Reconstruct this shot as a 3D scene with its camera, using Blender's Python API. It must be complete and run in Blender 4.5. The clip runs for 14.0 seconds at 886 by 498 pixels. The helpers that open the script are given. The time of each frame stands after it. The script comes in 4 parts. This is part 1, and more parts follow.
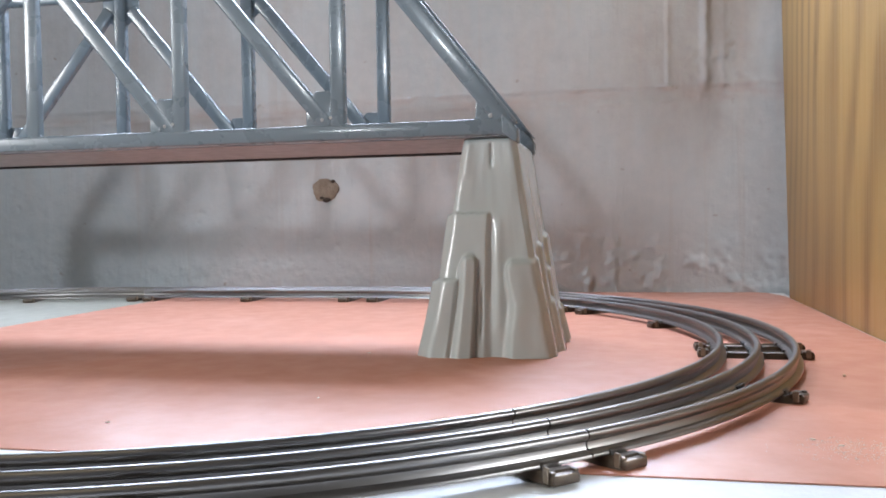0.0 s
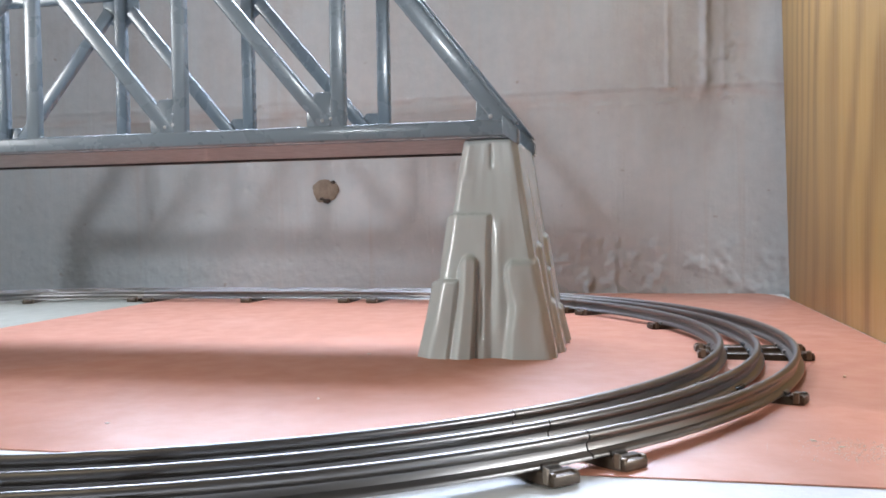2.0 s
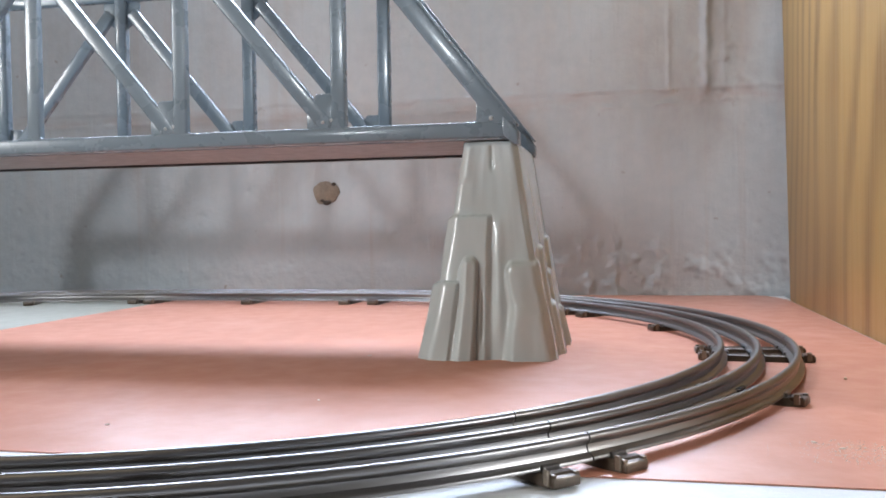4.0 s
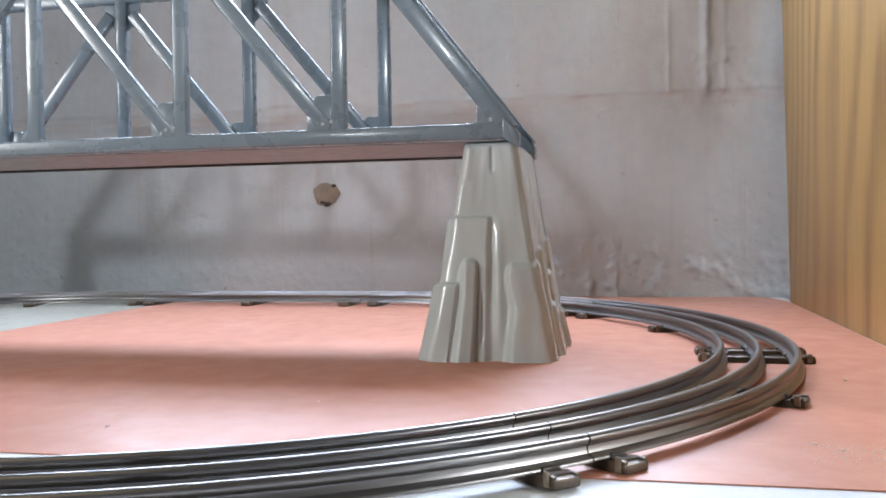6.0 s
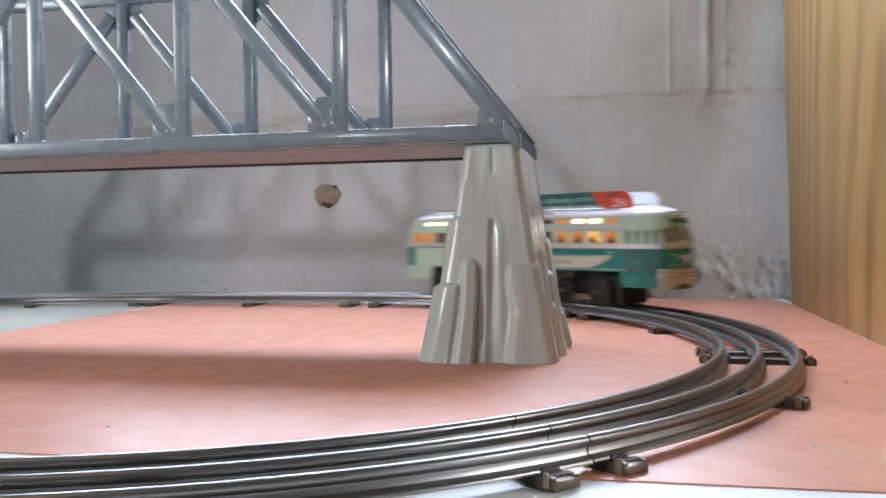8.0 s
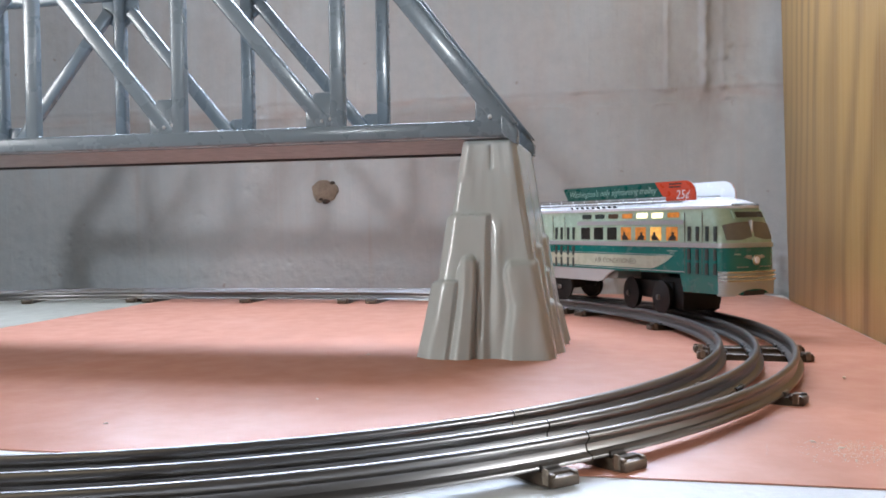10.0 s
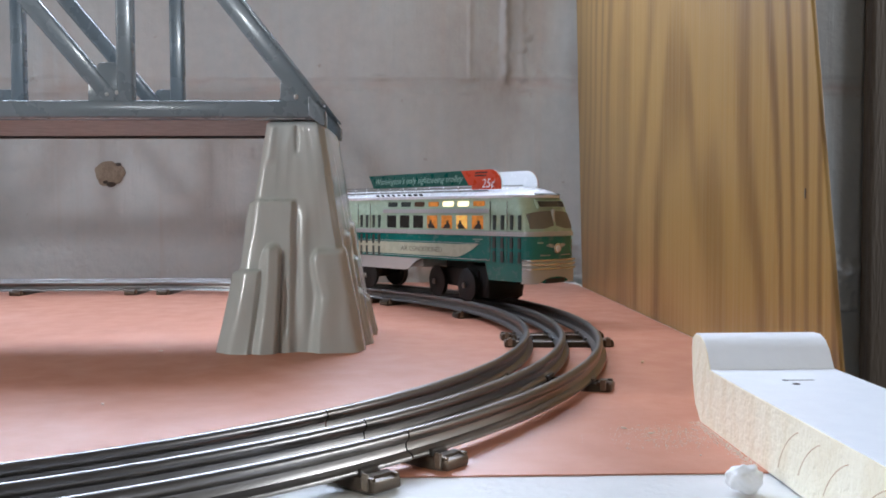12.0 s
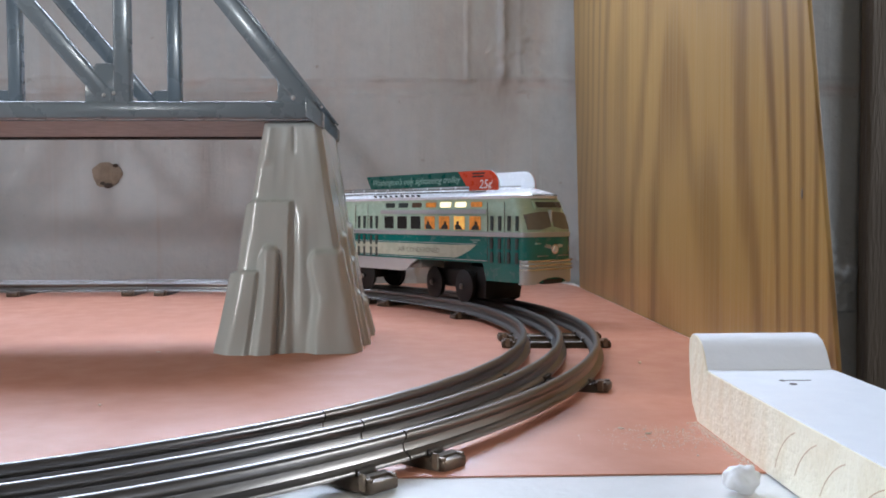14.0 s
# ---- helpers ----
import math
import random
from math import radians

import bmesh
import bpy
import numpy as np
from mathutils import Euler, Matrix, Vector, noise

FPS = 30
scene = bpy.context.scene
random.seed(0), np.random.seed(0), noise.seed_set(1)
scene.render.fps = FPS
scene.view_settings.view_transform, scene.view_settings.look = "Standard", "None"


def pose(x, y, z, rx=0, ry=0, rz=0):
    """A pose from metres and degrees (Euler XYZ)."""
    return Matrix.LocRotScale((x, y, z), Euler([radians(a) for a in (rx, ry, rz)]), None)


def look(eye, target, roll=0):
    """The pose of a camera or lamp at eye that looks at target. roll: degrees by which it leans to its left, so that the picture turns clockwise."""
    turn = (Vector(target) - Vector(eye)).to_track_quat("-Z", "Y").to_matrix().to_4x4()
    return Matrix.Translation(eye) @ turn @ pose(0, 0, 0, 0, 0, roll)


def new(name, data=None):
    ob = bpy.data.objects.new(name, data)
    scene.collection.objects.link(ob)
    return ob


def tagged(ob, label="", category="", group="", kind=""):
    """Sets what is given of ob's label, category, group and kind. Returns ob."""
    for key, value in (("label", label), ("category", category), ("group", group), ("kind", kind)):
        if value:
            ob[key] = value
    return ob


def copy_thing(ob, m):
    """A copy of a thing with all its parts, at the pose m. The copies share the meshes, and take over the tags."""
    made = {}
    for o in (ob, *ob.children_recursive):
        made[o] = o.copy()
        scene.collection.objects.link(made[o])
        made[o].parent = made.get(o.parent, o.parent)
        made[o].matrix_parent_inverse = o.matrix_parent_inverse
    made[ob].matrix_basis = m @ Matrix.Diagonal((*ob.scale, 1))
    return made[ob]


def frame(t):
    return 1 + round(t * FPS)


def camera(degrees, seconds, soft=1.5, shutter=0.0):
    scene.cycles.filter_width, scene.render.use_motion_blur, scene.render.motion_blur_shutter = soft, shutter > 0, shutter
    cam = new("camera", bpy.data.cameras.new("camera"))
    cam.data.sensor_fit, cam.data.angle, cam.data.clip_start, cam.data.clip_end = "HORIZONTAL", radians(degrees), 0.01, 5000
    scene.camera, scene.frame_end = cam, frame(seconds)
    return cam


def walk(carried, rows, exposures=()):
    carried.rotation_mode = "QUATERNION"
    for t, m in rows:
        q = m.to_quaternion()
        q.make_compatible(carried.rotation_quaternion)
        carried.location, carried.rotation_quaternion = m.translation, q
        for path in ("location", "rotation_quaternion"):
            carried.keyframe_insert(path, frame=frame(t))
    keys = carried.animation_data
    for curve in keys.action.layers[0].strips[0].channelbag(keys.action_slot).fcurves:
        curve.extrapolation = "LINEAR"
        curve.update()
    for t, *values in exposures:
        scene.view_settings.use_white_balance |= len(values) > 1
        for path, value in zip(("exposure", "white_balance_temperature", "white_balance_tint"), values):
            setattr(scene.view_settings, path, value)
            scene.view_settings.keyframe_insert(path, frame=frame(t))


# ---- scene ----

# ---------------------------------------------------------------- camera
cam = camera(54.26, 14.0, 1.8, 0.9)
# seconds, x, y, z, pitch, roll, yaw
PATH = [
    (0, 0.0795, -0.4540, 0.0720, -1.716, 0.882, 11.749),
    (0.5, 0.0794, -0.4540, 0.0720, -1.705, 0.88, 11.735),
    (1, 0.0794, -0.4539, 0.0720, -1.685, 0.867, 11.74),
    (1.5, 0.0794, -0.4538, 0.0720, -1.660, 0.86, 11.753),
    (2, 0.0794, -0.4538, 0.0719, -1.644, 0.85, 11.75),
    (2.5, 0.0795, -0.4538, 0.0719, -1.612, 0.85, 11.78),
    (3, 0.0795, -0.4538, 0.0718, -1.582, 0.84, 11.79),
    (5.5, 0.0795, -0.4536, 0.0716, -1.405, 0.845, 11.80),
    (6, 0.0795, -0.4537, 0.0716, -1.40, 0.84, 11.80),
    (6.5, 0.0795, -0.4538, 0.0716, -1.385, 0.835, 11.80),
    (7, 0.0796, -0.4538, 0.0716, -1.38, 0.83, 11.82),
    (7.5, 0.0797, -0.4537, 0.0715, -1.35, 0.81, 11.86),
    (8, 0.0798, -0.4537, 0.0715, -1.315, 0.79, 11.88),
    (9.3, 0.0796, -0.4536, 0.0717, -1.47, 0.79, 11.80),
    (10.3, 0.0792, -0.4535, 0.0719, -1.63, 0.795, 11.68),
    (10.5, 0.0790, -0.4532, 0.0720, -1.655, 0.80, 11.60),
    (10.6, 0.0785, -0.4519, 0.0719, -1.70, 0.82, 11.0),
    (10.7, 0.0774, -0.4488, 0.0718, -1.78, 0.85, 9.75),
    (10.8, 0.0759, -0.4448, 0.0716, -1.88, 0.90, 8.18),
    (10.9, 0.0744, -0.4409, 0.0714, -1.98, 0.94, 6.57),
    (11, 0.0733, -0.4378, 0.0713, -2.07, 0.95, 4.997),
    (11.1, 0.0728, -0.4370, 0.0712, -2.14, 0.88, 3.36),
    (11.2, 0.0725, -0.4367, 0.0712, -2.20, 0.80, 2.03),
    (11.3, 0.0724, -0.4365, 0.0712, -2.26, 0.72, 0.88),
    (11.5, 0.0723, -0.4363, 0.0712, -2.34, 0.56, -0.535),
    (11.7, 0.0722, -0.4361, 0.0712, -2.43, 0.35, -1.28),
    (12, 0.0722, -0.4361, 0.0712, -2.50, 0.19, -1.63),
    (12.5, 0.0723, -0.4361, 0.0712, -2.498, 0.17, -1.773),
    (13, 0.0723, -0.4362, 0.0712, -2.48, 0.19, -1.785),
    (13.5, 0.0723, -0.4362, 0.0711, -2.445, 0.21, -1.789),
    (14, 0.0723, -0.4362, 0.0711, -2.436, 0.218, -1.789),
]
walk(cam, [(t, pose(x, y, z, 90 + p, r, w)) for t, x, y, z, p, r, w in PATH], exposures=[(0, -0.02), (6.5, -0.07), (8.2, -0.12), (10.5, -0.16), (11.2, -0.24), (12.2, -0.47), (14, -0.50)])

# ---------------------------------------------------------------- light
world = bpy.data.worlds.new("sky")
world.use_nodes = True
scene.world = world
wn = world.node_tree
sky = wn.nodes.new("ShaderNodeTexSky")
sky.sky_type, sky.sun_disc, sky.sun_elevation, sky.sun_rotation = "NISHITA", False, radians(40), radians(200)
wn.links.new(sky.outputs[0], wn.nodes["Background"].inputs[0])
wn.nodes["Background"].inputs[1].default_value = 0.12


def area_lamp(name, eye, target, wide, high, watts, colour):
    data = bpy.data.lights.new(name, "AREA")
    data.shape, data.size, data.size_y, data.energy, data.color = "RECTANGLE", wide, high, watts, colour
    ob = new(name, data)
    ob.matrix_world = look(eye, target)
    return tagged(ob, kind="structure")


SOUTH, NORTH, WEST, EAST = -4.9, 0.435, -2.7, 2.3
area_lamp("south_window_light", (-0.65, SOUTH + 0.12, 0.98), (-0.2, 0.4, 0.1), 0.28, 0.22, 58.0, (0.86, 0.93, 1.0))
area_lamp("high_window_light", (-0.18, NORTH + 0.06, 0.64), (-0.14, -0.30, 0.0), 1.04, 0.30, 33.0, (0.66, 0.78, 1.0))
area_lamp("west_window_light", (WEST - 0.06, -2.30, 0.90), (-0.1, 0.2, 0.05), 0.60, 1.0, 60.0, (0.96, 0.98, 1.0))
# added fill from the east, brightens the wall strip beyond the pine panel
area_lamp("east_fill_light", (EAST + 0.06, -0.70, 0.75), (0.3, 0.1, 0.05), 0.8, 0.5, 34.0, (0.90, 0.95, 1.0))
# weak warm fill from above, added with no known fitting there
area_lamp("warm_fill_light", (-0.5, -1.1, 1.58), (-0.45, -1.0, 0.0), 1.6, 0.8, 4.0, (1.0, 0.84, 0.55))

# ---------------------------------------------------------------- materials
def ramp_between(nt, fac, a, b):
    mix = nt.nodes.new("ShaderNodeMix")
    mix.data_type = "RGBA"
    nt.links.new(fac, mix.inputs["Factor"])
    for sock, c in (("A", a), ("B", b)):
        s = [i for i in mix.inputs if i.name == sock and i.type == "RGBA"][0]
        if isinstance(c, tuple):
            s.default_value = (*c, 1)
        else:
            nt.links.new(c, s)
    return [o for o in mix.outputs if o.type == "RGBA"][0]


def noise_fac(nt, coords, scale, detail=4, lo=0.35, hi=0.65, stretch=None, rough=0.55, distort=0.0):
    if stretch:
        mp = nt.nodes.new("ShaderNodeMapping")
        mp.inputs["Scale"].default_value = stretch
        nt.links.new(coords, mp.inputs["Vector"])
        coords = mp.outputs[0]
    n = nt.nodes.new("ShaderNodeTexNoise")
    n.inputs["Scale"].default_value, n.inputs["Detail"].default_value = scale, detail
    n.inputs["Roughness"].default_value, n.inputs["Distortion"].default_value = rough, distort
    nt.links.new(coords, n.inputs["Vector"])
    r = nt.nodes.new("ShaderNodeMapRange")
    r.inputs["From Min"].default_value, r.inputs["From Max"].default_value = lo, hi
    nt.links.new(n.outputs["Fac"], r.inputs["Value"])
    return r.outputs[0]


def math_node(nt, op, a, b=None, c=None):
    m = nt.nodes.new("ShaderNodeMath")
    m.operation = op
    for i, v in enumerate((a, b, c)):
        if v is None:
            continue
        if isinstance(v, (int, float)):
            m.inputs[i].default_value = v
        else:
            nt.links.new(v, m.inputs[i])
    return m.outputs[0]


def add_bump(nt, bsdf, height, distance, strength=1.0):
    b = nt.nodes.new("ShaderNodeBump")
    b.inputs["Distance"].default_value, b.inputs["Strength"].default_value = distance, strength
    nt.links.new(height, b.inputs["Height"])
    nt.links.new(b.outputs[0], bsdf.inputs["Normal"])


def material(name, a, b=None, rough=0.5, metal=0.0, big=8.0, small=120.0, stain=None, bump=0.0, bump_scale=400.0, rough_var=0.1, coat=0.0, stretch=None, spec=0.5):
    """Base colour that drifts between a and b at two scales, with uneven gloss and fine relief."""
    m = bpy.data.materials.new(name)
    m.use_nodes = True
    nt = m.node_tree
    bsdf = nt.nodes["Principled BSDF"]
    co = nt.nodes.new("ShaderNodeTexCoord").outputs["Object"]
    b = b or tuple(c * 0.82 for c in a)
    f1, f2 = noise_fac(nt, co, big, 5, stretch=stretch), noise_fac(nt, co, small, 4, stretch=stretch)
    both = math_node(nt, "MULTIPLY_ADD", f1, 0.6, math_node(nt, "MULTIPLY", f2, 0.4))
    col = ramp_between(nt, both, a, b)
    if stain:
        col = ramp_between(nt, math_node(nt, "MULTIPLY", noise_fac(nt, co, big * 2.3, 6, 0.56, 0.72), 0.7), col, stain)
    nt.links.new(col, bsdf.inputs["Base Color"])
    rv = math_node(nt, "MULTIPLY_ADD", f2, rough_var, rough - rough_var * 0.5)
    nt.links.new(rv, bsdf.inputs["Roughness"])
    bsdf.inputs["Metallic"].default_value = metal
    bsdf.inputs["Specular IOR Level"].default_value = spec
    bsdf.inputs["Coat Weight"].default_value = coat
    bsdf.inputs["Coat Roughness"].default_value = 0.12
    if bump:
        add_bump(nt, bsdf, noise_fac(nt, co, bump_scale, 4, 0.2, 0.8, stretch=stretch), bump)
    return m


def glow(name, colour, strength):
    m = bpy.data.materials.new(name)
    m.use_nodes = True
    nt = m.node_tree
    bsdf = nt.nodes["Principled BSDF"]
    co = nt.nodes.new("ShaderNodeTexCoord").outputs["Object"]
    col = ramp_between(nt, noise_fac(nt, co, 260.0, 2), colour, tuple(c * 0.6 for c in colour))
    nt.links.new(col, bsdf.inputs["Emission Color"])
    bsdf.inputs["Base Color"].default_value = (0.06, 0.042, 0.025, 1)
    bsdf.inputs["Emission Strength"].default_value = strength
    bsdf.inputs["Roughness"].default_value = 0.3
    return m


def wall_paint():
    """Thick white paint on old concrete: drips, rough foot, mortar ridges, pink-brown streaks that fade towards the
    foot.
    """
    m = bpy.data.materials.new("painted_concrete")
    m.use_nodes = True
    nt = m.node_tree
    bsdf = nt.nodes["Principled BSDF"]
    co = nt.nodes.new("ShaderNodeTexCoord").outputs["Object"]
    sep = nt.nodes.new("ShaderNodeSeparateXYZ")
    nt.links.new(co, sep.inputs[0])
    cloud = noise_fac(nt, co, 4.0, 6, 0.36, 0.66)
    streak = noise_fac(nt, co, 9.0, 5, 0.42, 0.70, stretch=(4.0, 1.0, 0.6))
    fine = noise_fac(nt, co, 90.0, 6, 0.3, 0.7)
    band = nt.nodes.new("ShaderNodeMapRange")
    band.inputs["From Min"].default_value, band.inputs["From Max"].default_value = 0.03, 0.16
    band.inputs["To Min"].default_value = 0.15
    nt.links.new(sep.outputs["Z"], band.inputs["Value"])
    col = ramp_between(nt, cloud, (0.435, 0.468, 0.497), (0.348, 0.373, 0.395))
    col = ramp_between(nt, math_node(nt, "MULTIPLY", math_node(nt, "MULTIPLY", streak, band.outputs[0]), 0.50), col, (0.36, 0.315, 0.30))
    col = ramp_between(nt, math_node(nt, "MULTIPLY", fine, 0.25), col, (0.53, 0.52, 0.51))
    # broken reddish-brown line along the old mortar course
    wav = noise_fac(nt, co, 11.0, 3, 0.0, 1.0, stretch=(1.0, 1.0, 0.3))
    line = math_node(nt, "ABSOLUTE", math_node(nt, "SUBTRACT", sep.outputs["Z"], math_node(nt, "MULTIPLY_ADD", wav, 0.012, 0.188)))
    course_line = nt.nodes.new("ShaderNodeMapRange")
    course_line.inputs["From Min"].default_value, course_line.inputs["From Max"].default_value = 0.012, 0.001
    nt.links.new(line, course_line.inputs["Value"])
    patchy = noise_fac(nt, co, 13.0, 4, 0.40, 0.62, stretch=(1.0, 1.0, 2.5))
    col = ramp_between(nt, math_node(nt, "MULTIPLY", math_node(nt, "MULTIPLY", course_line.outputs[0], patchy), 0.55), col, (0.36, 0.255, 0.225))
    # brown stain above the course, also painting the corner's shade into the colour
    away = nt.nodes.new("ShaderNodeVectorMath")
    away.operation = "DISTANCE"
    away.inputs[1].default_value = (0.185, 0.432, 0.225)
    nt.links.new(co, away.inputs[0])
    stain_and_shade = nt.nodes.new("ShaderNodeMapRange")
    stain_and_shade.interpolation_type = "SMOOTHSTEP"
    stain_and_shade.inputs["From Min"].default_value, stain_and_shade.inputs["From Max"].default_value = 0.16, 0.02
    nt.links.new(away.outputs["Value"], stain_and_shade.inputs["Value"])
    mottle = noise_fac(nt, co, 15.0, 5, 0.30, 0.62, stretch=(1.3, 1.0, 0.6))
    col = ramp_between(nt, math_node(nt, "MULTIPLY", math_node(nt, "MULTIPLY", stain_and_shade.outputs[0], mottle), 0.65), col, (0.235, 0.195, 0.18))
    # narrow runs of dirty water
    runs = noise_fac(nt, co, 26.0, 3, 0.60, 0.70, stretch=(2.2, 1.0, 0.07))
    col = ramp_between(nt, math_node(nt, "MULTIPLY", runs, 0.30), col, (0.38, 0.33, 0.31))
    # grey smudges and small brown pocks
    smudge = noise_fac(nt, co, 17.0, 6, 0.58, 0.74)
    col = ramp_between(nt, math_node(nt, "MULTIPLY", smudge, 0.32), col, (0.33, 0.325, 0.32))
    pits = noise_fac(nt, co, 62.0, 4, 0.70, 0.76)
    col = ramp_between(nt, math_node(nt, "MULTIPLY", pits, 0.7), col, (0.25, 0.205, 0.175))
    nt.links.new(col, bsdf.inputs["Base Color"])
    bsdf.inputs["Roughness"].default_value = 0.5
    lumps = noise_fac(nt, co, 28.0, 8, 0.3, 0.75, rough=0.62)
    crust = noise_fac(nt, co, 95.0, 7, 0.3, 0.85, rough=0.6)
    foot = nt.nodes.new("ShaderNodeMapRange")
    foot.inputs["From Min"].default_value, foot.inputs["From Max"].default_value = 0.075, 0.02
    nt.links.new(sep.outputs["Z"], foot.inputs["Value"])
    drip = noise_fac(nt, co, 30.0, 4, 0.56, 0.72, stretch=(1.6, 1.0, 0.12))
    h = math_node(nt, "ADD", math_node(nt, "MULTIPLY", lumps, 0.22), math_node(nt, "MULTIPLY", math_node(nt, "MULTIPLY", crust, foot.outputs[0]), 0.25))
    h = math_node(nt, "ADD", h, math_node(nt, "MULTIPLY", drip, 0.12))
    h = math_node(nt, "ADD", h, math_node(nt, "MULTIPLY", fine, 0.08))
    add_bump(nt, bsdf, h, 0.0035, 0.8)
    return m


def pine(name, light, dark, along="Z", scale=1.0, heart=-0.02):
    m = bpy.data.materials.new(name)
    m.use_nodes = True
    nt = m.node_tree
    bsdf = nt.nodes["Principled BSDF"]
    co = nt.nodes.new("ShaderNodeTexCoord").outputs["Object"]
    st = {"Z": (1.0, 1.0, 0.10), "Y": (1.0, 0.1, 1.0), "X": (0.1, 1.0, 1.0)}[along]
    # growth rings: arches about the heart line, drawn out along the grain
    sep = nt.nodes.new("ShaderNodeSeparateXYZ")
    nt.links.new(co, sep.inputs[0])
    warp = noise_fac(nt, co, 8.0 * scale, 2, 0.2, 0.8, stretch=tuple(0.25 if q < 1 else 1.0 for q in st))
    off = math_node(nt, "ADD", sep.outputs["Y"], heart)
    steep = math_node(nt, "MINIMUM", off, 0.0)
    arch = math_node(nt, "ADD", math_node(nt, "MULTIPLY", math_node(nt, "MULTIPLY", off, off), 56.0 * scale * scale), math_node(nt, "MULTIPLY", math_node(nt, "MULTIPLY", steep, steep), 260.0 * scale * scale))
    lift = math_node(nt, "MULTIPLY", sep.outputs["Z" if along == "Z" else "X"], 3.0 * scale)
    rings = math_node(nt, "MULTIPLY", math_node(nt, "PINGPONG", math_node(nt, "ADD", math_node(nt, "ADD", arch, lift), math_node(nt, "MULTIPLY", warp, 2.0)), 0.5), 2.0)
    late = nt.nodes.new("ShaderNodeMapRange")
    late.interpolation_type = "SMOOTHERSTEP"
    late.inputs["From Min"].default_value, late.inputs["From Max"].default_value = 0.30, 1.0
    nt.links.new(rings, late.inputs["Value"])
    fibre = noise_fac(nt, co, 160.0 * scale, 3, 0.3, 0.7, stretch=tuple(s if s == 1 else 0.03 for s in st))
    blotch = noise_fac(nt, co, 7.0, 3, 0.35, 0.7)
    uneven = noise_fac(nt, co, 11.0 * scale, 4, 0.3, 0.7, stretch=tuple(0.3 if q < 1 else 1.0 for q in st))
    col = ramp_between(nt, math_node(nt, "MULTIPLY", late.outputs[0], math_node(nt, "MULTIPLY_ADD", uneven, 0.80, 0.20)), light, dark)
    col = ramp_between(nt, math_node(nt, "MULTIPLY", fibre, 0.10), col, tuple(c * 0.7 for c in dark))
    col = ramp_between(nt, math_node(nt, "MULTIPLY", blotch, 0.3), col, tuple(c * 0.85 for c in light))
    nt.links.new(col, bsdf.inputs["Base Color"])
    bsdf.inputs["Roughness"].default_value = 0.42
    add_bump(nt, bsdf, fibre, 0.0003)
    return m


